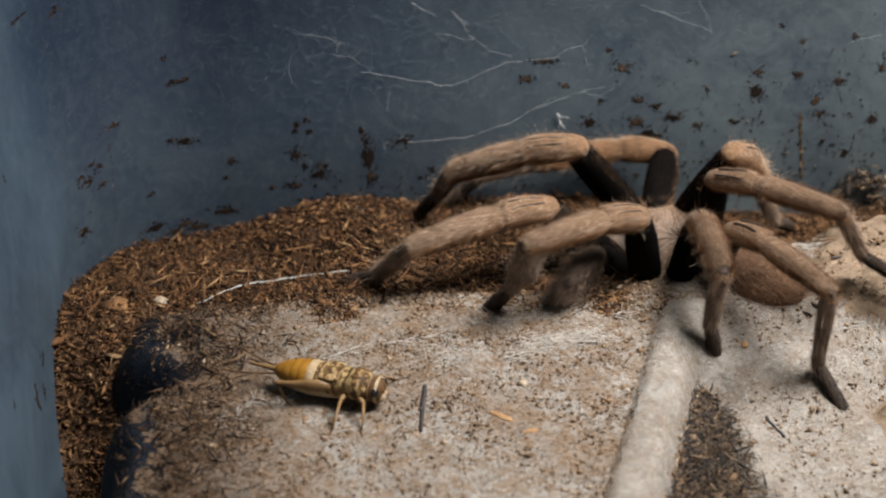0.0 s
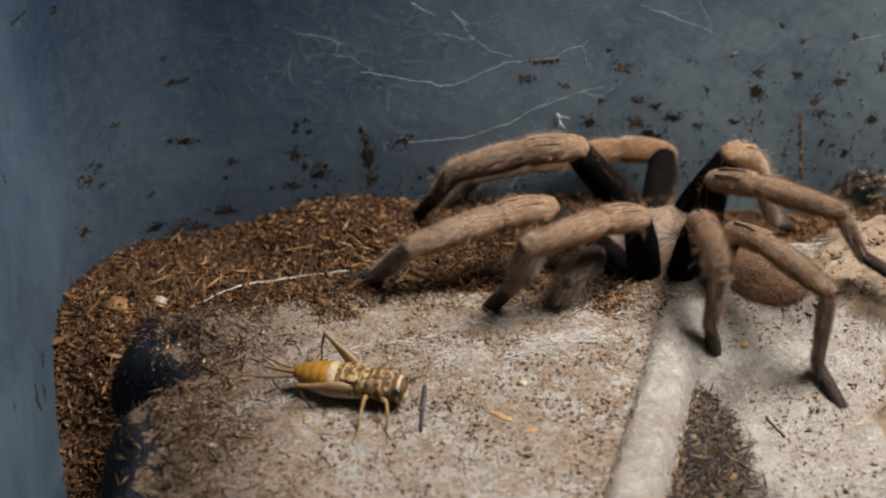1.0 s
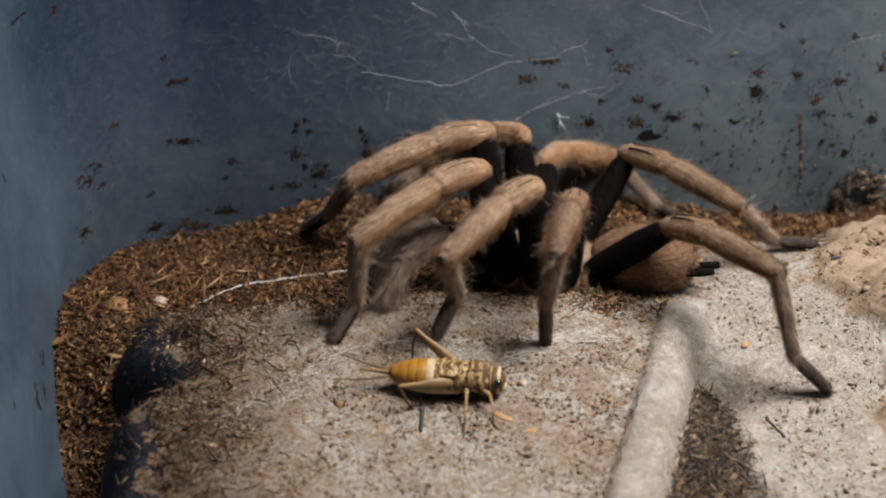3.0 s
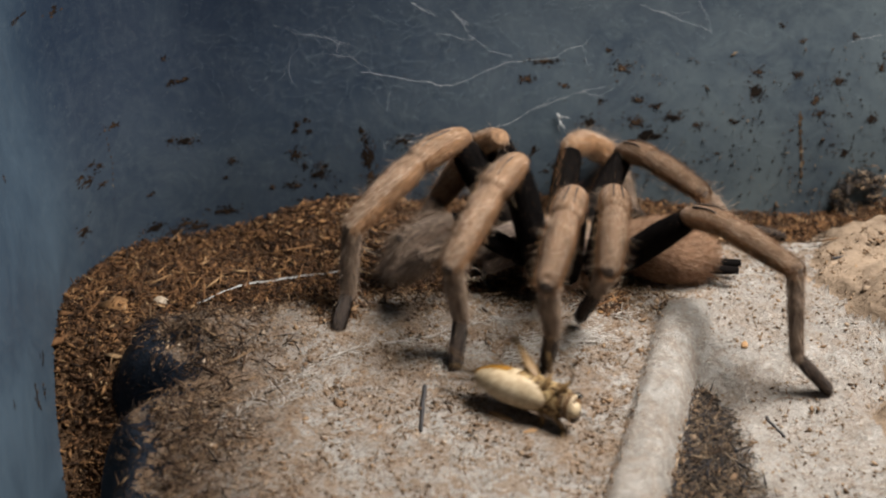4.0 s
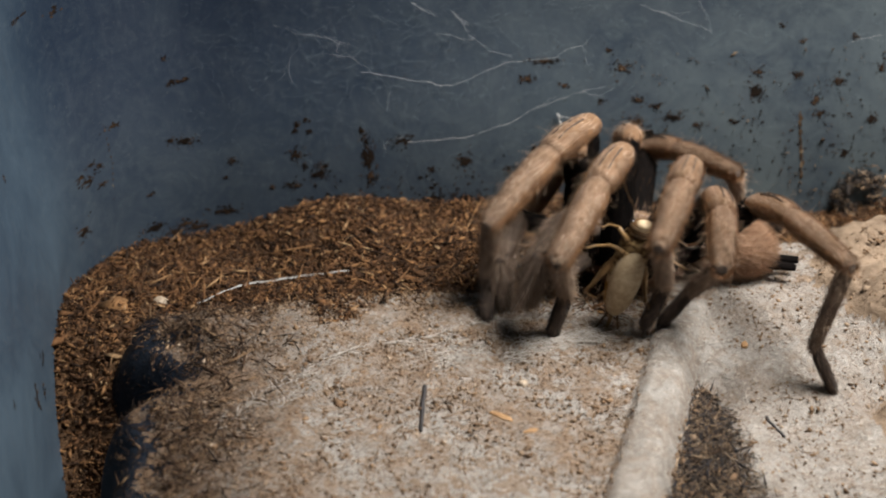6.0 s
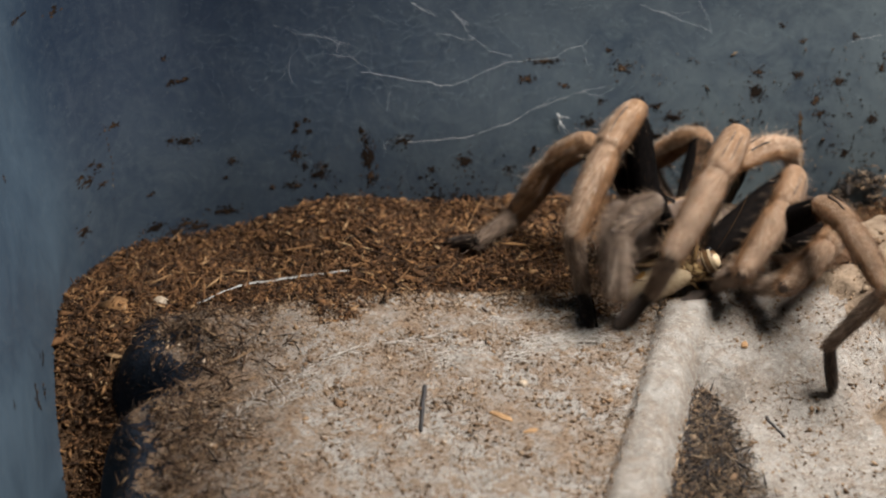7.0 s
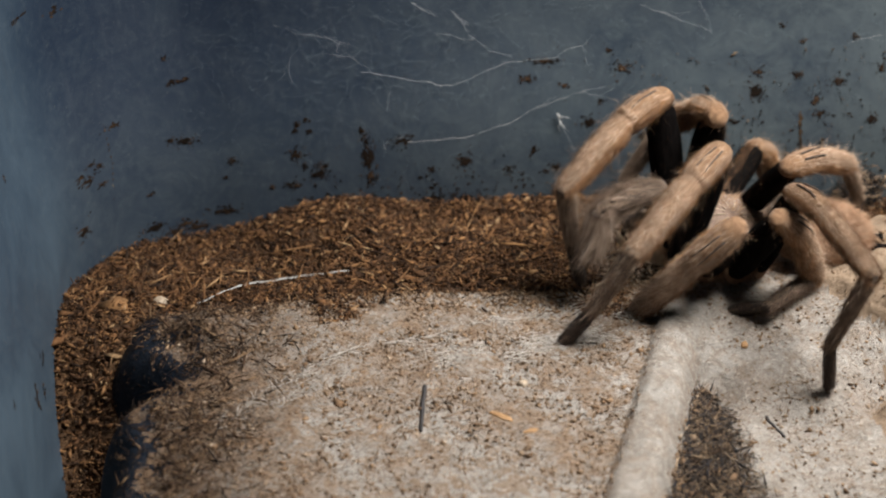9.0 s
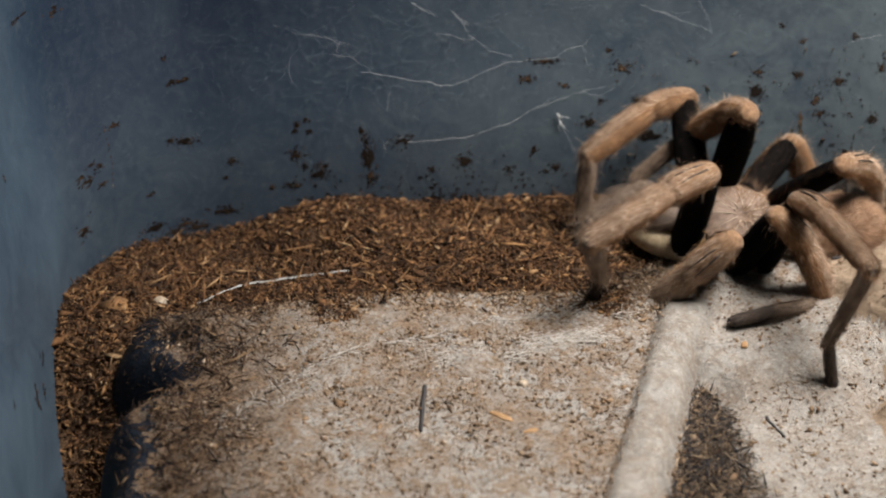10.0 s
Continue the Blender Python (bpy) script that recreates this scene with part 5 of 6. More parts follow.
    stance(1.8, (30.6, -3.6, 1.8, -1.7, -7.5, 168.2), (-8.5, 0.0, -0.8, 1.7, -19.3, 154.8),
           L1=((18.7, -9.5, 20.8), (-3.4, -19.6, 14.8), (-3.8, -14.1, 2.5), (-5.7, -21.6, 0.4)), L2=((26.3, -14.4, 19.1), (9.4, -30.7, 19.3), (10.4, -25.2, 7.6), (7.6, -21.9, 0.9)), L3=((35.9, -15.8, 15.5), (42.4, -35.1, 17.8), (42.9, -31.4, 5.3), (45.3, -30.4, -2.2)), L4=((43.6, -18.2, 15.0), (56.7, -38.3, 16.7), (58.9, -37.6, 0.4), (64.9, -40.8, -5.6)),
           R1=((13.0, 7.7, 17.6), (-7.5, -6.3, 14.6), (-10.6, -0.9, 2.7), (-12.5, -7.4, -1.5)), R2=((31.8, 21.4, 10.3), (8.8, 26.0, 9.1), (-2.0, 23.7, 2.3), (-6.1, 21.3, -4.2)), R3=((39.3, 6.7, 16.2), (52.0, 17.1, 3.9), (56.1, 24.2, -6.2), (61.5, 27.9, -10.7)), R4=((42.7, 11.2, 15.3), (56.7, -7.8, 19.9), (61.1, -2.9, 4.7), (68.4, 0.3, 0.6)),
           PL=((20.8, -12.7, 8.5), (16.5, -23.3, 9.3), (16.4, -18.0, 2.6)), PR=((17.5, 11.4, -1.2), (12.4, 1.2, 0.0), (10.2, 2.5, -8.1)))
    stance(2.1, (22.1, -2.5, 1.6, 7.7, -8.3, -177.4), (-8.5, -0.0, -0.8, 11.7, -15.7, 133.9),
           L1=((13.3, -5.9, 21.7), (-7.4, -18.7, 16.3), (-4.7, -14.2, 3.9), (-6.2, -21.3, 0.6)), L2=((19.4, -12.1, 20.5), (4.4, -30.2, 21.3), (6.1, -25.4, 9.3), (5.9, -23.8, 1.5)), L3=((25.3, -8.8, 17.8), (23.2, -29.2, 18.8), (23.3, -21.7, 8.2), (22.1, -18.0, 1.2)), L4=((40.2, -16.2, 13.5), (52.7, -36.4, 17.3), (56.4, -37.4, 1.2), (63.0, -38.5, -4.8)),
           R1=((8.5, 6.0, 19.4), (-12.2, -7.8, 17.3), (-12.4, -4.3, 4.2), (-12.4, -10.0, -1.3)), R2=((17.3, 8.8, 18.1), (-2.2, 17.7, 8.5), (-10.1, 7.6, 6.6), (-11.7, 5.3, -1.0)), R3=((32.1, 9.6, 12.9), (45.2, 20.8, 1.8), (55.8, 22.9, -5.4), (61.1, 25.6, -10.8)), R4=((33.9, 6.5, 16.3), (52.0, -9.3, 15.2), (60.7, -2.7, 2.8), (68.7, 0.7, 0.5)),
           PL=((11.9, -13.2, 10.0), (6.1, -23.1, 10.5), (4.8, -18.2, 3.7)), PR=((4.4, 7.6, 0.5), (-2.6, -1.5, 1.0), (-4.6, 0.5, -7.0)))
    stance(2.5, (19.5, -3.8, 2.6, 6.5, -6.4, -176.9), (-8.5, 0.0, -0.8, 9.3, -12.9, 138.5),
           L1=((9.3, -7.9, 22.3), (-13.4, -18.3, 21.5), (-18.1, -15.1, 9.3), (-22.6, -18.8, 3.8)), L2=((15.6, -13.8, 21.2), (0.6, -31.8, 21.1), (-0.8, -27.5, 8.9), (-4.6, -28.7, 1.9)), L3=((22.4, -15.1, 18.4), (17.9, -35.0, 20.6), (16.8, -31.9, 8.0), (16.9, -31.2, 0.0)), L4=((39.1, -16.7, 13.6), (52.1, -36.5, 17.1), (56.7, -37.5, 1.3), (63.3, -37.7, -4.8)),
           R1=((6.7, 6.1, 20.2), (-14.1, -7.4, 17.2), (-17.9, -4.9, 4.5), (-22.0, -8.1, -1.6)), R2=((15.7, 7.4, 19.2), (-2.3, 17.9, 8.3), (-10.3, 7.9, 6.3), (-12.6, 5.7, -1.0)), R3=((22.2, 18.6, 8.9), (38.4, 28.8, 1.6), (49.0, 26.3, -5.5), (55.7, 26.7, -9.9)), R4=((33.5, 5.5, 16.7), (51.0, -10.7, 14.7), (60.6, -3.8, 3.2), (68.4, -0.0, 0.7)),
           PL=((1.1, -10.3, 7.9), (-6.3, -18.9, 9.5), (-10.7, -22.3, 3.0)), PR=((-0.9, -0.9, 4.4), (-8.3, -9.0, 7.8), (-12.4, -8.3, 0.4)))
    stance(2.7, (18.2, -5.2, 3.0, 8.0, -5.8, -176.3), (-8.5, 0.0, -0.8, 10.0, -11.3, 141.8),
           L1=((6.3, -10.5, 22.5), (-14.5, -23.5, 17.7), (-16.8, -20.3, 4.8), (-21.1, -25.4, 0.4)), L2=((14.1, -15.9, 21.7), (-1.2, -33.7, 20.1), (-0.1, -27.6, 8.7), (-3.9, -29.3, 1.9)), L3=((21.8, -16.6, 19.0), (17.3, -36.5, 21.1), (16.5, -33.0, 8.6), (16.8, -32.2, 0.7)), L4=((38.0, -18.1, 14.2), (51.7, -37.6, 17.4), (56.6, -38.1, 1.7), (63.0, -38.0, -4.6)),
           R1=((6.8, 12.0, 17.0), (-16.6, 4.2, 12.8), (-22.0, 10.9, 2.4), (-26.3, 15.4, -2.7)), R2=((14.4, 10.6, 17.8), (-4.4, 20.0, 7.3), (-11.4, 9.1, 5.9), (-14.7, 7.7, -1.2)), R3=((19.1, 18.0, 7.5), (34.8, 29.6, 1.4), (45.5, 26.1, -5.2), (52.2, 26.2, -9.5)), R4=((33.3, 5.8, 16.1), (51.0, -10.4, 14.6), (60.6, -3.5, 3.0), (68.5, 0.2, 0.6)),
           PL=((-0.4, -9.5, 8.4), (-8.1, -18.0, 9.2), (-11.0, -20.0, 1.4)), PR=((-1.9, -2.6, 5.5), (-8.3, -11.5, 9.2), (-12.3, -10.7, 1.7)))
    stance(3.8, (20.0, -7.4, 5.2, 0.9, -9.2, -160.1), (-8.5, 0.0, -0.8, 6.9, -11.1, 137.6),
           L1=((8.3, -16.5, 23.9), (-4.7, -37.5, 20.0), (-5.6, -35.7, 6.6), (-7.4, -40.5, 0.5)), L2=((18.6, -22.1, 22.2), (12.8, -44.9, 21.5), (13.2, -39.2, 9.8), (11.2, -39.9, 2.0)), L3=((25.8, -18.5, 19.8), (20.7, -38.4, 19.3), (18.4, -32.1, 8.2), (17.1, -31.2, 0.3)), L4=((39.2, -18.9, 16.2), (53.8, -37.8, 18.4), (56.7, -37.9, 2.1), (62.8, -38.2, -4.5)),
           R1=((7.4, -4.6, 24.5), (-13.9, -13.1, 14.6), (-17.7, -10.0, 2.0), (-23.7, -14.1, -1.3)), R2=((11.3, -3.0, 22.7), (-2.5, 9.1, 8.0), (-6.4, -3.2, 6.6), (-8.6, -3.5, -1.1)), R3=((21.6, 14.0, 13.6), (33.4, 27.9, 4.2), (36.0, 16.0, -0.3), (39.1, 20.5, -6.2)), R4=((33.6, 13.4, 13.0), (48.0, -5.8, 13.1), (53.7, 4.9, 2.0), (62.5, 3.1, 0.7)),
           PL=((4.3, -16.1, 12.2), (-1.6, -25.9, 10.7), (-5.1, -25.0, 2.9)), PR=((0.1, -6.8, 9.7), (-8.4, -14.6, 9.5), (-10.2, -13.6, 1.3)))
    stance(4.0, (21.8, -7.9, 6.7, -2.1, -11.6, -159.0), (-8.5, -0.0, -0.8, 5.8, -9.7, 140.3),
           L1=((11.9, -17.1, 26.0), (1.4, -38.9, 19.6), (2.8, -34.4, 7.0), (1.9, -39.1, 0.6)), L2=((21.2, -23.3, 23.3), (15.8, -46.0, 20.6), (17.2, -41.3, 8.5), (16.5, -38.9, 1.0)), L3=((28.3, -18.2, 20.9), (25.9, -38.5, 18.7), (25.2, -29.5, 9.3), (22.6, -27.0, 2.2)), L4=((41.5, -18.5, 17.0), (54.8, -38.4, 18.5), (57.0, -38.0, 2.1), (63.0, -38.0, -4.6)),
           R1=((2.6, -4.2, 24.4), (-15.0, -19.9, 15.9), (-16.3, -19.8, 2.5), (-17.7, -27.3, 0.1)), R2=((9.1, -3.3, 23.8), (-0.7, 8.2, 5.8), (-5.1, -4.0, 5.4), (-8.8, -4.8, -1.7)), R3=((23.7, 14.9, 13.4), (34.3, 29.2, 3.3), (36.1, 17.0, -0.8), (39.4, 21.4, -6.6)), R4=((33.8, 15.7, 12.0), (45.0, -5.4, 14.5), (52.8, 3.3, 2.8), (61.7, 2.5, 1.5)),
           PL=((5.7, -17.3, 13.3), (-2.9, -24.9, 13.3), (-6.1, -20.2, 7.0)), PR=((1.1, -5.9, 9.2), (-6.6, -14.3, 10.5), (-9.2, -12.3, 2.6)))
    stance(4.2, (23.2, -6.5, 6.3, -3.8, -13.4, -156.5), (-8.5, -0.0, -0.8, 7.3, -13.0, 132.6),
           L1=((17.6, -14.6, 26.2), (2.7, -34.6, 24.1), (1.5, -27.5, 12.7), (-0.4, -35.1, 14.1)), L2=((22.9, -20.0, 23.3), (17.8, -42.7, 20.1), (19.8, -35.9, 9.3), (19.2, -32.7, 2.0)), L3=((29.4, -16.4, 20.4), (27.0, -36.5, 17.1), (25.6, -27.2, 8.2), (23.8, -22.5, 1.9)), L4=((42.2, -17.2, 16.6), (55.4, -37.2, 18.1), (57.2, -37.4, 1.7), (63.4, -37.6, -4.9)),
           R1=((2.3, -2.6, 23.3), (-14.7, -19.4, 16.0), (-16.3, -20.4, 2.7), (-17.7, -27.9, 0.2)), R2=((11.4, -2.8, 24.0), (0.5, 8.8, 6.7), (-3.4, -3.4, 4.3), (-4.4, -9.1, -1.2)), R3=((24.7, 15.3, 14.7), (34.2, 29.4, 3.2), (36.1, 17.1, -0.8), (39.4, 21.5, -6.6)), R4=((34.4, 17.4, 11.8), (46.2, -3.1, 15.6), (53.0, 4.2, 2.4), (61.9, 3.1, 1.2)),
           PL=((8.1, -18.1, 12.8), (-0.4, -25.8, 13.2), (-2.2, -22.0, 5.8)), PR=((2.5, -7.1, 9.6), (-4.4, -16.1, 11.7), (-6.3, -14.1, 3.6)))
    stance(4.5, (24.8, -6.6, 7.7, 0.8, -20.2, -149.2), (-8.5, 0.0, -0.8, 17.6, -6.2, 121.2),
           L1=((19.5, -13.8, 28.9), (3.1, -32.4, 32.0), (-3.1, -28.4, 20.7), (-7.5, -35.1, 20.4)), L2=((24.5, -15.4, 26.4), (22.6, -38.8, 26.5), (22.4, -29.1, 18.0), (22.7, -26.3, 10.5)), L3=((31.1, -19.2, 21.4), (27.5, -39.1, 18.3), (26.1, -29.1, 10.1), (23.7, -25.8, 3.2)), L4=((44.1, -17.2, 17.3), (57.2, -37.2, 18.7), (57.7, -37.3, 2.2), (63.5, -37.9, -4.6)),
           R1=((2.0, -2.9, 23.9), (-14.7, -19.9, 16.3), (-16.2, -20.6, 2.9), (-17.7, -28.0, 0.3)), R2=((13.9, -4.5, 25.7), (0.2, 5.3, 9.3), (-2.8, -6.3, 4.2), (-3.3, -11.7, -1.7)), R3=((28.9, 13.0, 15.2), (33.5, 29.1, 3.4), (36.1, 17.0, -0.7), (39.3, 21.4, -6.6)), R4=((34.5, 16.8, 12.5), (47.0, -3.4, 15.9), (52.8, 6.7, 4.2), (60.8, 3.4, 1.7)),
           PL=((9.1, -16.2, 15.0), (5.0, -26.0, 19.6), (-0.4, -22.7, 13.9)), PR=((4.5, -6.1, 11.6), (-2.5, -14.9, 14.5), (-3.4, -9.8, 7.7)))
    stance(4.8, (26.5, -6.9, 8.5, 0.2, -19.7, -146.5), (-8.5, 0.0, -0.8, 17.5, -2.7, 118.4),
           L1=((21.7, -14.4, 29.6), (5.7, -33.5, 31.6), (1.4, -27.6, 20.2), (-2.6, -34.6, 20.0)), L2=((26.7, -16.3, 27.1), (24.6, -39.7, 27.0), (24.5, -29.9, 18.4), (24.7, -27.1, 10.9)), L3=((33.9, -20.0, 21.7), (29.4, -39.7, 18.6), (26.5, -30.6, 9.9), (22.2, -29.8, 3.2)), L4=((45.3, -17.7, 18.2), (58.0, -38.0, 19.1), (57.7, -37.7, 2.6), (63.3, -38.1, -4.4)),
           R1=((2.8, -2.9, 23.7), (-13.8, -20.1, 16.3), (-15.7, -20.8, 3.0), (-17.6, -28.0, 0.2)), R2=((16.1, -5.2, 26.7), (3.3, 4.8, 9.7), (-1.4, -6.0, 4.3), (-2.8, -11.3, -1.5)), R3=((30.0, 13.5, 15.4), (34.2, 29.4, 3.2), (37.2, 17.4, -1.0), (40.5, 21.7, -6.9)), R4=((35.7, 17.6, 11.9), (47.6, -2.7, 16.6), (53.1, 6.8, 4.3), (61.1, 3.5, 1.6)),
           PL=((10.8, -16.5, 15.2), (7.7, -26.5, 19.8), (4.3, -24.8, 12.1)), PR=((6.5, -6.0, 11.4), (0.4, -15.2, 14.6), (-0.4, -10.0, 7.9)))
    stance(5.0, (29.2, -4.9, 7.4, 3.2, -17.0, -142.5), (-8.5, -0.0, -0.8, 17.2, 1.6, 107.9),
           L1=((23.2, -8.3, 27.4), (8.3, -27.6, 21.7), (9.0, -21.2, 9.8), (8.4, -20.6, 1.8)), L2=((29.7, -15.0, 26.2), (24.2, -37.0, 20.0), (24.5, -30.1, 8.9), (24.2, -27.3, 1.4)), L3=((36.3, -18.6, 20.6), (32.2, -38.6, 18.6), (28.8, -30.0, 9.5), (24.8, -28.1, 2.8)), L4=((47.5, -15.9, 17.7), (59.0, -37.0, 19.1), (58.3, -36.3, 2.6), (63.5, -37.8, -4.6)),
           R1=((5.2, -1.8, 21.8), (-13.4, -16.8, 14.4), (-16.0, -19.2, 1.4), (-17.7, -26.9, -0.1)), R2=((16.8, -2.0, 24.9), (6.7, 9.8, 7.3), (1.5, -1.9, 5.2), (-1.2, -6.4, -0.9)), R3=((30.6, 13.8, 16.5), (34.1, 29.4, 3.7), (37.2, 17.7, -1.0), (40.5, 21.9, -7.0)), R4=((36.9, 20.1, 11.0), (49.3, 0.0, 15.4), (54.1, 10.0, 3.2), (61.0, 4.7, 0.9)),
           PL=((14.4, -15.3, 14.2), (9.6, -25.4, 17.0), (8.1, -23.1, 8.9)), PR=((9.6, -8.5, 12.8), (2.3, -16.9, 15.3), (1.5, -15.6, 6.9)))
    stance(5.3, (27.6, -6.3, 6.8, -2.5, -10.7, -144.6), (-8.5, -0.0, -0.8, 8.4, -4.7, 117.1),
           L1=((25.1, -15.1, 26.5), (14.7, -36.5, 18.9), (18.0, -29.3, 8.0), (16.4, -32.2, 0.8)), L2=((34.7, -14.0, 23.8), (26.5, -35.7, 20.4), (26.2, -30.9, 8.4), (24.2, -28.3, 1.1)), L3=((41.0, -19.6, 17.8), (35.3, -39.3, 17.1), (31.8, -29.5, 9.3), (28.6, -26.0, 2.8)), L4=((49.0, -14.6, 16.4), (60.5, -35.5, 18.2), (58.7, -35.1, 1.8), (63.9, -37.6, -5.1)),
           R1=((8.9, -7.0, 24.9), (-10.6, -19.1, 15.1), (-15.0, -20.3, 2.4), (-17.6, -27.4, 0.1)), R2=((17.4, -5.4, 24.7), (12.0, 4.9, 4.2), (7.5, -7.2, 2.6), (4.7, -12.8, -2.4)), R3=((31.8, 12.6, 15.9), (34.5, 28.9, 3.7), (37.2, 17.1, -0.8), (40.4, 21.4, -6.7)), R4=((38.5, 18.7, 9.5), (50.0, -1.3, 16.1), (54.7, 9.4, 4.5), (61.6, 4.2, 2.0)),
           PL=((18.5, -18.1, 16.5), (13.3, -28.3, 15.2), (12.5, -30.3, 7.0)), PR=((7.6, -10.7, 10.5), (5.4, -22.0, 10.7), (6.1, -23.0, 2.3)))
    stance(5.5, (28.7, -7.5, 6.8, -2.7, -10.0, -146.7), (-8.5, 0.0, -0.8, 7.3, -5.3, 120.6),
           L1=((25.1, -15.3, 26.3), (14.6, -36.8, 19.2), (18.0, -29.7, 8.3), (16.4, -32.4, 0.9)), L2=((34.8, -14.3, 23.8), (26.6, -35.8, 19.3), (28.2, -28.3, 8.8), (26.3, -25.7, 1.5)), L3=((40.9, -17.3, 19.8), (37.9, -37.4, 17.1), (34.7, -28.1, 8.6), (31.5, -24.6, 2.2)), L4=((48.7, -15.9, 17.7), (60.4, -36.9, 18.6), (58.7, -35.7, 2.2), (63.8, -37.6, -4.9)),
           R1=((15.8, -8.3, 26.6), (-5.9, -17.3, 18.2), (-12.1, -16.3, 6.2), (-16.2, -20.2, 0.6)), R2=((18.1, -8.9, 23.9), (14.0, 4.1, 4.7), (8.5, -7.6, 2.9), (5.7, -12.8, -2.5)), R3=((31.7, 12.3, 15.9), (34.5, 28.6, 3.9), (37.2, 16.8, -0.7), (40.3, 21.2, -6.6)), R4=((38.4, 18.4, 8.9), (49.5, -1.9, 15.2), (54.4, 9.5, 4.3), (61.4, 4.4, 1.9)),
           PL=((19.5, -18.6, 16.5), (14.1, -28.8, 15.4), (12.6, -30.8, 7.3)), PR=((8.4, -10.5, 10.0), (5.3, -21.6, 10.1), (6.1, -21.9, 1.6)))
    stance(5.7, (29.9, -8.3, 7.1, -6.3, -9.6, -144.3), (-8.5, 0.0, -0.8, 4.7, -7.5, 122.6),
           L1=((26.0, -16.8, 26.2), (15.5, -38.3, 19.2), (18.5, -30.9, 8.4), (16.9, -31.7, 0.6)), L2=((37.0, -13.6, 23.2), (28.9, -35.4, 20.1), (32.5, -28.9, 9.5), (30.7, -30.1, 1.8)), L3=((42.0, -16.7, 19.9), (41.8, -37.2, 18.9), (37.7, -29.3, 9.4), (33.5, -29.6, 2.6)), L4=((50.0, -16.0, 17.5), (61.3, -37.1, 18.8), (59.2, -36.1, 2.5), (63.9, -37.5, -5.0)),
           R1=((20.5, -8.9, 27.5), (1.5, -22.5, 18.6), (-0.9, -18.2, 6.0), (-3.7, -23.4, 0.6)), R2=((21.4, -11.1, 24.4), (15.5, 1.5, 5.5), (10.4, -10.3, 4.1), (7.9, -16.3, -0.6)), R3=((32.3, 12.5, 15.7), (34.5, 28.3, 2.9), (37.2, 16.1, -0.4), (40.1, 20.5, -6.4)), R4=((39.8, 17.7, 9.2), (49.9, -3.1, 15.8), (54.1, 8.6, 4.9), (61.4, 4.0, 2.1)),
           PL=((19.6, -18.7, 16.3), (14.3, -28.8, 14.7), (12.6, -30.4, 6.5)), PR=((9.5, -10.1, 9.9), (6.2, -21.1, 9.7), (7.1, -21.2, 1.2)))
    stance(6.8, (43.2, -5.6, 9.4, 4.3, -10.6, -163.2), (-8.5, 0.0, -0.8, 9.7, 3.4, 145.1),
           L1=((44.3, -10.0, 28.3), (30.9, -27.0, 15.8), (28.0, -19.2, 5.2), (22.5, -22.8, 0.5)), L2=((55.6, -8.5, 21.8), (48.7, -30.8, 18.8), (44.1, -24.5, 8.3), (38.2, -25.3, 3.0)), L3=((57.7, -23.1, 17.0), (46.8, -40.4, 16.0), (47.3, -30.3, 7.9), (43.8, -25.6, 2.5)), L4=((60.1, -19.9, 20.7), (66.8, -42.9, 18.8), (61.8, -37.6, 3.9), (63.7, -37.6, -4.8)),
           R1=((29.4, -0.5, 28.2), (20.4, -19.9, 15.2), (22.4, -18.9, 1.9), (24.6, -26.5, 0.4)), R2=((24.6, 2.5, 21.7), (12.2, 9.7, 3.0), (6.6, -2.1, 3.7), (1.2, 2.4, -0.0)), R3=((43.7, 16.7, 16.2), (38.4, 30.0, 1.6), (41.1, 17.4, 0.8), (40.7, 20.9, -6.4)), R4=((48.2, -8.4, 22.2), (61.3, 10.3, 14.7), (65.2, 18.8, 1.1), (67.5, 22.5, -6.8)),
           PL=((30.1, -15.0, 18.6), (24.5, -24.9, 16.7), (24.3, -22.4, 8.5)), PR=((28.0, -8.3, 18.3), (24.4, -17.4, 12.3), (23.7, -18.0, 3.8)))
    stance(7.1, (46.4, -7.4, 10.5, 2.6, -8.1, -148.5), (-8.5, -0.0, -0.8, 7.7, 8.4, 135.8),
           L1=((50.4, -12.7, 28.6), (39.2, -32.2, 17.6), (37.5, -26.0, 5.8), (31.8, -28.3, 0.7)), L2=((62.7, -4.7, 15.5), (50.3, -22.9, 7.0), (46.7, -13.3, -1.0), (41.5, -19.3, -0.0)), L3=((67.5, -5.0, 6.0), (57.5, -22.8, 4.6), (54.6, -10.9, 0.0), (55.9, -3.7, -3.1)), L4=((63.1, -21.8, 20.6), (67.7, -45.3, 18.7), (61.8, -38.9, 4.7), (63.5, -38.3, -4.1)),
           R1=((33.7, -4.8, 29.5), (21.7, -22.1, 15.9), (24.2, -19.6, 2.8), (24.6, -27.2, 0.3)), R2=((25.1, -1.5, 21.5), (14.3, 7.3, 2.6), (6.5, -3.1, 3.6), (1.2, 1.8, 0.1)), R3=((49.2, 15.9, 13.3), (40.6, 30.3, 1.5), (43.7, 17.7, 0.0), (43.7, 20.3, -7.6)), R4=((50.8, -10.1, 23.1), (63.6, 8.9, 16.0), (67.4, 17.5, 2.4), (69.2, 20.8, -5.8)),
           PL=((37.1, -19.1, 19.9), (29.7, -28.0, 19.5), (29.7, -31.4, 11.7)), PR=((30.2, -16.8, 15.3), (29.0, -28.3, 15.2), (30.3, -26.7, 7.0)))
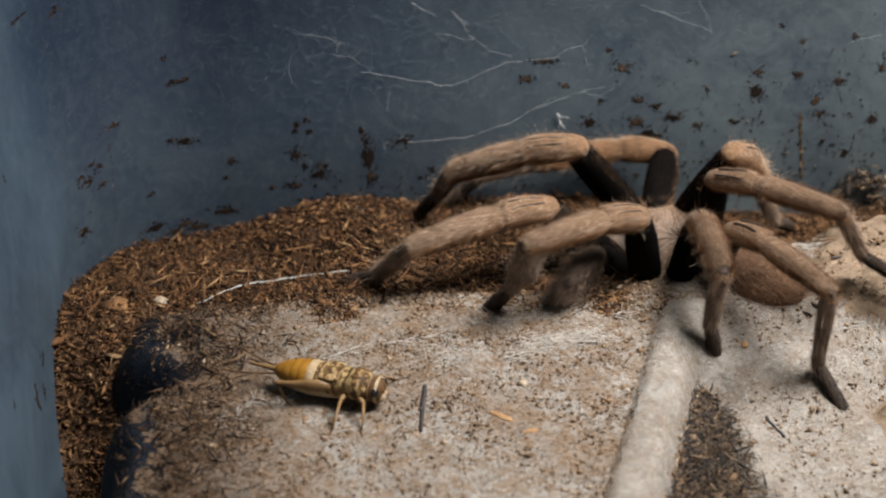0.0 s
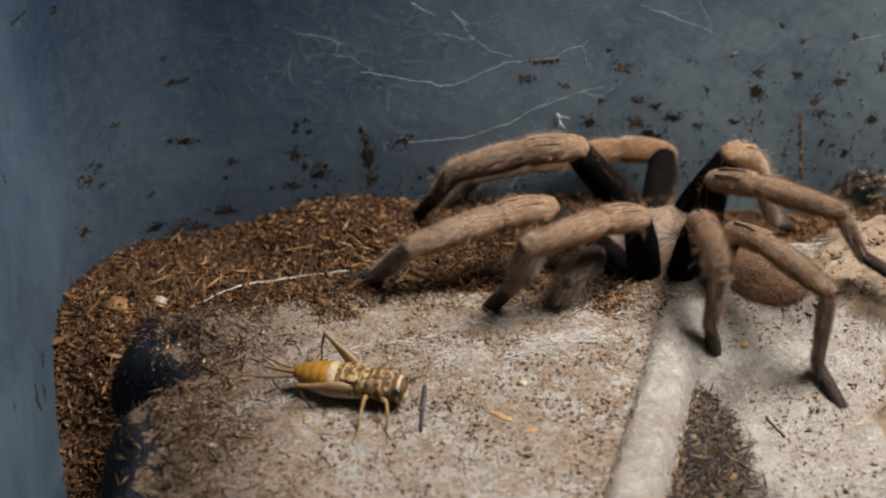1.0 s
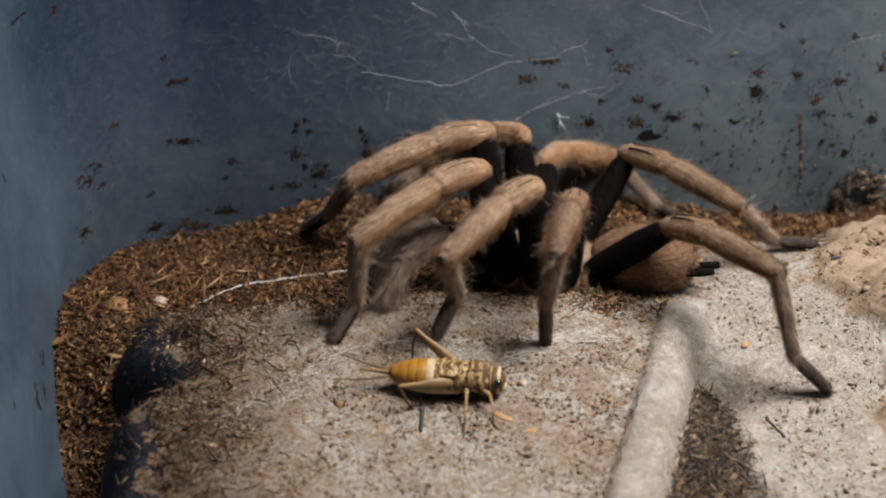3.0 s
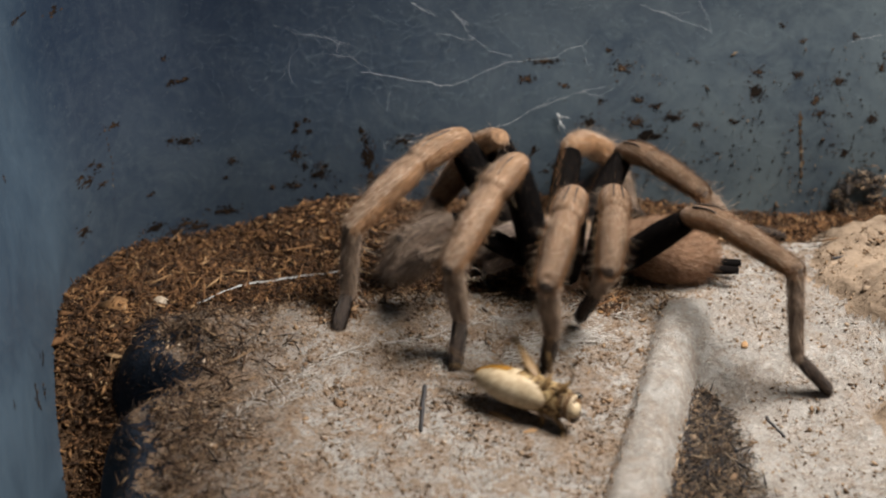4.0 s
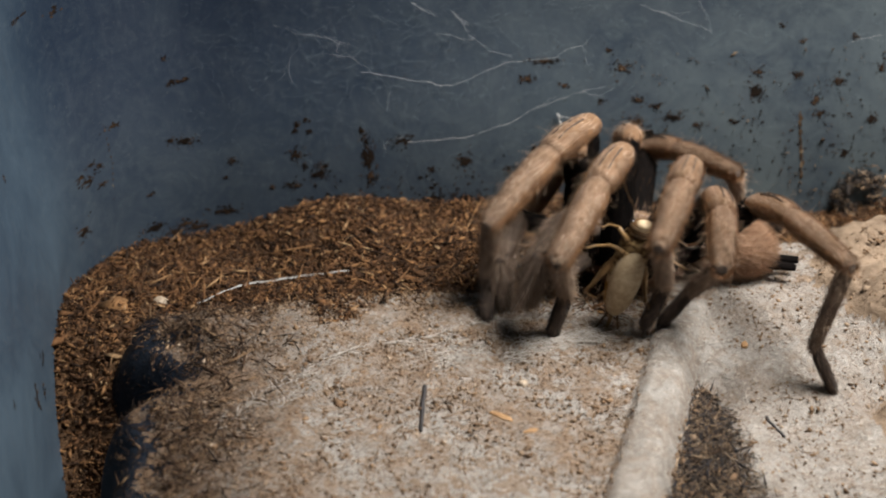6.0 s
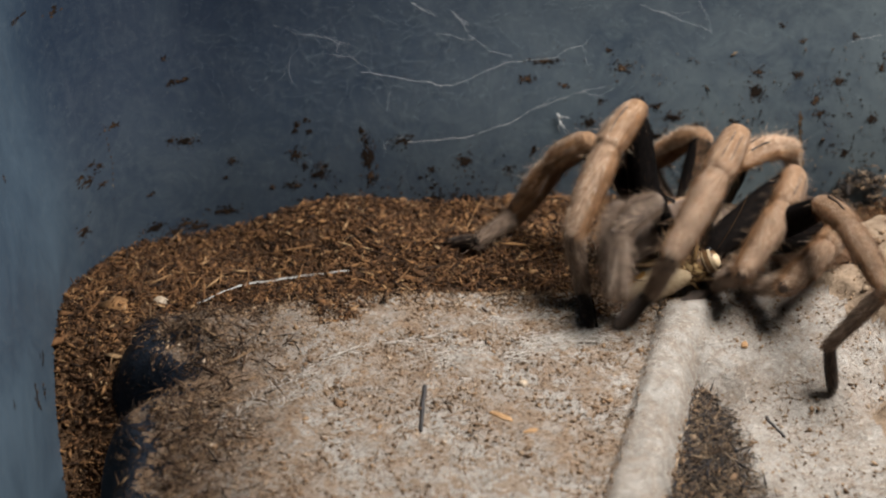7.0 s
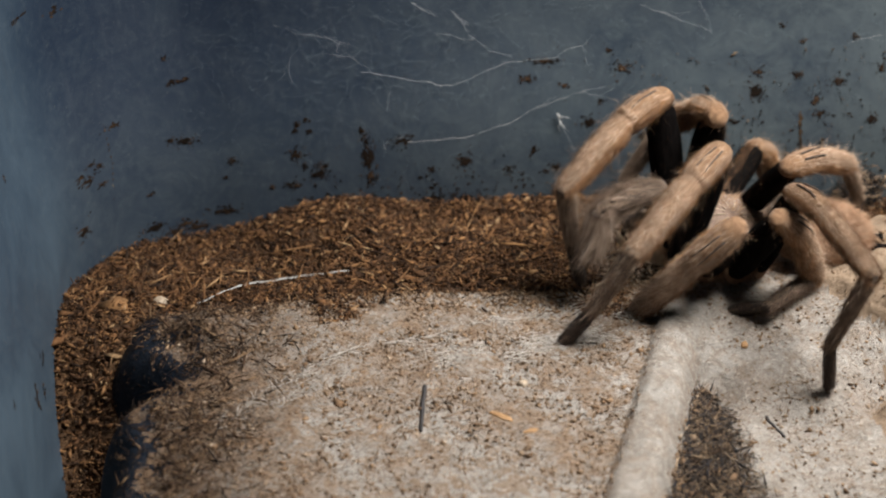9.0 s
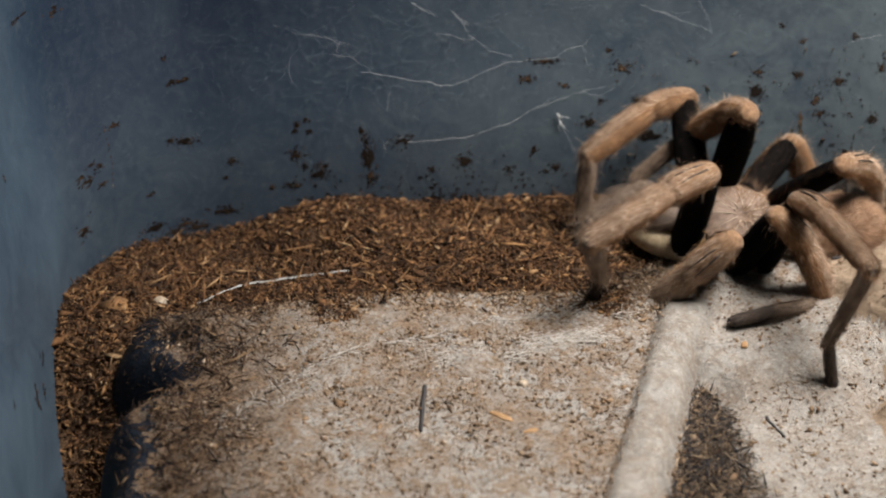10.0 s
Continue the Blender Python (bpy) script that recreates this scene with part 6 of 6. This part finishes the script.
    stance(7.5, (47.5, -8.0, 9.5, 0.8, -5.0, -144.6), (-8.5, 0.0, -0.8, 4.3, 7.9, 131.2),
           L1=((51.4, -11.8, 26.8), (41.5, -33.5, 19.3), (39.5, -27.6, 7.3), (34.7, -27.9, 1.0)), L2=((64.3, -4.4, 12.4), (52.5, -23.8, 6.2), (49.2, -14.0, -1.6), (42.1, -17.6, -0.9)), L3=((67.9, -3.9, 3.4), (56.4, -20.8, 2.5), (51.9, -8.7, 2.0), (59.6, -7.5, 0.6)), L4=((62.1, -22.1, 20.6), (66.7, -45.6, 18.6), (61.7, -39.0, 4.3), (63.6, -38.0, -4.5)),
           R1=((34.8, -4.9, 28.1), (21.3, -21.6, 15.4), (23.2, -20.0, 2.2), (24.1, -27.8, 0.5)), R2=((27.0, -5.2, 21.7), (17.3, 9.0, 5.7), (11.7, -2.7, 6.3), (7.3, -0.5, -0.0)), R3=((48.7, 15.5, 13.0), (40.6, 30.4, 1.5), (43.7, 17.8, 0.1), (43.6, 20.1, -7.5)), R4=((50.4, -11.1, 22.2), (63.2, 8.1, 15.7), (67.3, 16.7, 2.2), (69.4, 20.3, -5.8)),
           PL=((37.6, -17.2, 18.6), (31.1, -26.3, 15.8), (31.9, -29.2, 7.8)), PR=((30.5, -16.0, 14.8), (29.1, -27.4, 14.8), (30.4, -25.9, 6.5)))
    stance(8.0, (50.6, -7.2, 10.5, 2.4, -6.8, -148.6), (-8.5, -0.0, -0.8, 6.0, 10.0, 144.8),
           L1=((54.3, -11.6, 28.3), (41.3, -29.9, 17.3), (39.5, -23.9, 5.3), (34.4, -28.0, 0.7)), L2=((67.0, -4.0, 14.0), (53.2, -21.9, 7.4), (48.8, -12.5, -0.4), (42.6, -17.6, -0.0)), L3=((71.1, -8.3, 0.1), (55.0, -21.0, 1.5), (52.8, -8.3, 3.3), (59.8, -11.3, 0.6)), L4=((68.0, -21.8, 20.2), (69.8, -45.7, 18.7), (62.5, -40.5, 4.8), (63.5, -38.7, -3.9)),
           R1=((38.7, -3.4, 29.3), (26.0, -20.3, 15.9), (25.1, -19.9, 2.4), (24.2, -27.5, 0.4)), R2=((45.1, -5.9, 27.6), (41.0, 7.7, 8.9), (38.8, -4.4, 4.7), (38.4, -1.7, -2.8)), R3=((53.7, 16.4, 12.2), (49.9, 31.8, -0.8), (50.4, 18.8, -2.0), (50.4, 19.5, -10.0)), R4=((56.5, -10.5, 22.5), (69.0, 8.8, 15.4), (73.1, 17.3, 1.9), (75.3, 20.9, -6.0)),
           PL=((41.8, -13.0, 20.3), (37.6, -23.4, 17.9), (39.2, -22.1, 9.6)), PR=((33.7, -11.5, 17.7), (31.3, -22.8, 17.4), (33.6, -20.2, 9.6)))
    stance(8.6, (45.6, -6.8, 9.4, -1.8, -6.9, -165.9), (-8.5, 0.0, -0.8, -0.2, 1.7, 167.3),
           L1=((50.6, -13.0, 25.4), (34.0, -26.6, 12.5), (32.3, -19.4, 1.2), (27.7, -23.1, -4.2)), L2=((61.1, -8.5, 15.1), (46.3, -25.8, 9.3), (44.3, -16.2, 0.7), (38.7, -21.9, 0.4)), L3=((65.5, -10.9, 0.8), (52.5, -26.8, 1.4), (52.7, -13.8, 2.0), (60.5, -12.5, 0.6)), L4=((60.9, -21.3, 21.3), (65.3, -44.9, 20.1), (62.2, -38.6, 5.2), (63.3, -38.6, -3.7)),
           R1=((42.3, 6.4, 25.8), (22.0, -6.7, 19.7), (23.2, -4.2, 6.5), (24.1, -7.5, -0.8)), R2=((38.8, -0.1, 27.4), (31.9, 11.1, 7.9), (30.0, -1.5, 5.8), (29.3, -1.9, -2.2)), R3=((60.4, 9.0, 12.7), (68.5, 22.6, -0.3), (59.5, 13.2, -1.4), (54.9, 9.1, -6.5)), R4=((57.8, -9.5, 21.6), (71.2, 8.8, 14.0), (76.0, 17.8, 1.0), (78.1, 22.1, -6.6)),
           PL=((40.3, -8.9, 18.4), (31.6, -16.2, 20.3), (28.2, -18.1, 12.7)), PR=((35.1, -10.6, 18.6), (27.5, -19.0, 20.8), (26.4, -18.0, 12.5)))
    stance(9.0, (48.4, -7.7, 9.6, -20.0, -8.2, -172.7), (-8.5, -0.0, -0.8, -8.7, 3.3, -178.9),
           L1=((45.7, -14.9, 26.8), (30.5, -32.9, 18.4), (24.3, -31.5, 6.5), (19.6, -31.3, -0.0)), L2=((46.7, -28.2, 19.6), (33.7, -21.8, 1.1), (41.6, -12.0, -2.0), (45.1, -4.9, -3.1)), L3=((55.5, -23.3, 18.9), (64.1, -14.3, 2.6), (55.0, -23.6, 2.3), (49.0, -19.3, -1.0)), L4=((57.9, -20.1, 22.2), (65.5, -42.8, 20.2), (61.9, -38.8, 4.6), (63.0, -37.9, -4.3)),
           R1=((37.1, -2.2, 31.0), (20.3, -18.5, 22.2), (22.0, -13.6, 9.7), (23.9, -14.8, 2.0)), R2=((46.2, -5.7, 29.4), (40.9, 14.1, 17.9), (34.4, 15.3, 6.7), (32.9, 12.5, -0.7)), R3=((58.0, 15.7, 12.4), (65.2, 28.3, -2.2), (59.4, 16.8, -4.2), (55.5, 11.1, -8.2)), R4=((58.5, -12.7, 23.4), (72.6, 4.7, 14.8), (78.3, 14.5, 2.8), (79.3, 18.9, -5.0)),
           PL=((37.1, -12.1, 19.4), (27.6, -18.6, 19.1), (25.2, -20.5, 11.2)), PR=((33.3, -11.1, 17.5), (25.9, -19.8, 18.3), (24.4, -19.2, 10.0)))
    stance(9.5, (50.0, -8.7, 10.4, -26.0, -10.8, 175.5), (-8.5, 0.0, -0.8, -13.6, 6.8, -159.0),
           L1=((45.6, -17.5, 27.0), (28.2, -33.1, 18.1), (22.8, -28.2, 6.7), (16.8, -32.8, 4.2)), L2=((45.4, -29.6, 18.2), (32.8, -20.3, 0.6), (41.0, -10.7, -2.7), (44.4, -3.5, -3.6)), L3=((56.8, -23.4, 18.9), (65.4, -16.4, 1.7), (55.6, -24.8, 3.0), (49.6, -21.6, -1.2)), L4=((59.3, -19.8, 22.8), (66.5, -42.5, 19.6), (62.7, -37.3, 4.4), (63.7, -37.2, -4.5)),
           R1=((43.6, 16.4, 21.5), (25.8, -1.2, 20.4), (25.0, -0.3, 7.0), (25.0, -2.7, -0.7)), R2=((49.2, -7.3, 30.8), (44.3, 11.6, 17.7), (36.0, 12.7, 7.7), (33.3, 11.0, 0.4)), R3=((62.0, 13.6, 15.0), (70.0, 25.7, 0.5), (61.1, 17.0, -3.4), (59.6, 10.7, -8.1)), R4=((63.2, -14.3, 24.7), (75.7, 3.1, 13.9), (80.3, 13.6, 2.0), (81.3, 18.8, -5.3)),
           PL=((35.0, -13.3, 19.1), (26.4, -21.0, 18.5), (25.2, -21.1, 10.1)), PR=((32.6, -9.8, 15.9), (25.0, -18.4, 16.2), (24.6, -17.3, 7.8)))
    stance(10.0, (51.8, -1.5, 6.9, -31.0, -8.8, 170.5), (-8.5, 0.0, -0.8, -13.6, 6.8, -159.0),
           L1=((44.4, -12.7, 21.9), (24.2, -26.5, 16.8), (26.8, -19.4, 5.6), (25.7, -15.8, -1.5)), L2=((47.4, -21.9, 13.6), (35.7, -13.6, -5.0), (41.7, -2.6, -8.5), (45.4, 4.0, -11.1)), L3=((57.4, -16.4, 15.6), (66.8, -15.6, -1.7), (56.4, -22.9, 1.2), (48.8, -24.4, -0.1)), L4=((59.9, -15.4, 18.2), (66.5, -38.4, 18.6), (62.5, -35.4, 2.9), (64.2, -35.8, -5.9)),
           R1=((45.4, 23.6, 19.2), (26.5, 7.8, 15.2), (25.8, 9.1, 1.8), (25.7, 4.5, -4.7)), R2=((52.5, -0.8, 27.6), (46.3, 17.6, 14.3), (36.9, 18.3, 5.3), (34.0, 16.9, -2.0)), R3=((65.3, 20.0, 11.3), (72.8, 31.7, -3.8), (72.5, 19.0, -6.7), (78.3, 14.4, -3.6)), R4=((68.9, -7.2, 20.7), (79.6, 10.2, 8.1), (84.0, 21.0, -3.6), (80.7, 12.7, -3.4)),
           PL=((38.8, 7.9, 7.8), (29.4, 9.8, 1.5), (27.8, 4.7, -5.1)), PR=((35.7, 11.4, 4.4), (27.2, 3.6, 3.8), (26.8, 4.0, -4.7)))
    body = course(lambda q: q[1])
    walk(SPIDER, [(k / 10, m) for k, m in enumerate(body)])
    walk(PIECES["abdomen"], [(k / 10, m) for k, m in enumerate(course(lambda q: q[2]))])
    for name in ("L1", "L2", "L3", "L4", "R1", "R2", "R3", "R4", "PL", "PR"):
        key_limb(name, PIECES[name], body)
    # cricket: walks up, is seized, then held under the jaws
    walk(CRICKET, [(0.000, mm(-17.39, -46.63, 3.40, 0.0, -0.0, -19.0)), (0.600, mm(-17.04, -46.63, 3.40, 0.0, -0.0, -19.0)), (1.000, mm(-14.21, -46.94, 3.40, 0.0, -0.0, -15.0)), (1.200, mm(-13.06, -47.25, 3.40, 0.0, -0.0, -15.0)), (1.500, mm(-10.45, -46.63, 3.40, 0.0, -0.0, -14.0)), (1.800, mm(-7.57, -46.02, 3.40, 0.0, -0.0, -13.0)), (2.100, mm(-4.31, -46.33, 3.40, 0.0, -0.0, -14.0)), (2.500, mm(-2.56, -45.39, 3.40, 0.0, -0.0, -2.0)), (2.700, mm(-0.79, -45.39, 3.40, 0.0, -0.0, -4.0)), (3.400, mm(1.41, -46.02, 3.40, 0.0, -0.0, -8.0)), (3.800, mm(4.47, -47.10, 3.40, -15.0, 0.0, -15.0)), (3.900, mm(9.00, -49.80, 4.00, -60.0, 0.0, -24.0)), (4.000, mm(13.21, -51.50, 4.50, -105.0, 0.0, -32.0)), (4.200, mm(16.71, -46.97, 6.00, -105.0, 12.0, -52.0)), (4.350, mm(18.30, -41.00, 5.50, -45.0, 0.0, -36.0)), (4.500, mm(19.66, -36.17, 5.00, 30.0, -10.0, -20.0)), (4.800, mm(20.52, -42.94, 6.00, 10.0, -12.0, -66.0)), (5.000, mm(23.06, -42.30, 6.00, 10.0, -16.0, -78.0)), (5.300, mm(24.39, -39.04, 6.00, 20.0, -14.0, -74.0)), (5.500, mm(25.36, -36.05, 6.00, 20.0, -16.0, -76.0)), (5.600, mm(27.04, -30.03, 10.00, 20.0, -55.0, -60.0)), (5.700, mm(26.93, -26.42, 13.00, -90.0, -85.0, 0.0)), (6.000, mm(30.47, -26.37, 12.00, -90.0, -76.0, 0.0)), (6.300, mm(34.01, -26.32, 11.00, -90.0, -64.0, 0.0)), (6.550, mm(37.26, -25.36, 9.50, -90.0, -52.0, 0.0)), (6.800, mm(40.51, -24.40, 8.00, -90.0, -40.0, 0.0)), (7.100, mm(38.49, -13.91, 3.50, -90.0, -25.0, -10.0)), (7.500, mm(39.86, -12.39, 3.50, -90.0, -15.0, -20.0)), (8.000, mm(42.61, -11.36, 3.50, -90.0, -5.0, -30.0)), (8.600, mm(36.56, -7.79, 3.50, -90.0, 0.0, -40.0)), (9.000, mm(38.86, -6.47, 3.50, -90.0, 0.0, -40.0)), (9.500, mm(40.46, -4.99, 3.00, -90.0, 0.0, -40.0)), (10.000, mm(41.50, -2.00, 2.00, -90.0, 0.0, -40.0))])
    walk(HIND[0], [(0.000, mm(0.80, 2.40, 0.30, 0.0, 8.0, 168.0)), (0.700, mm(0.80, 2.40, 0.30, 0.0, 5.0, 168.0)), (0.900, mm(0.80, 2.40, 0.30, 0.0, -38.0, 166.0)), (2.100, mm(0.80, 2.40, 0.30, 0.0, -30.0, 164.0)), (2.500, mm(0.80, 2.40, 0.30, 0.0, -40.0, 166.0)), (2.700, mm(0.80, 2.40, 0.30, 0.0, -42.0, 166.0)), (3.800, mm(0.80, 2.40, 0.30, 0.0, -20.0, 160.0)), (4.500, mm(0.80, 2.40, 0.30, 0.0, -60.0, 150.0)), (5.000, mm(0.80, 2.40, 0.30, 0.0, -50.0, 150.0)), (5.700, mm(0.80, 2.40, 0.30, 0.0, -10.0, 160.0)), (10.000, mm(0.80, 2.40, 0.30, 0.0, -10.0, 160.0))])
    walk(HIND[1], [(0.000, mm(0.80, -2.40, 0.30, 0.0, -4.0, -164.0)), (2.700, mm(0.80, -2.40, 0.30, 0.0, -5.0, -160.0)), (3.800, mm(0.80, -2.40, 0.30, 0.0, -20.0, -150.0)), (4.500, mm(0.80, -2.40, 0.30, 0.0, -30.0, -150.0)), (5.700, mm(0.80, -2.40, 0.30, 0.0, -5.0, -160.0)), (10.000, mm(0.80, -2.40, 0.30, 0.0, -5.0, -160.0))])


motions()
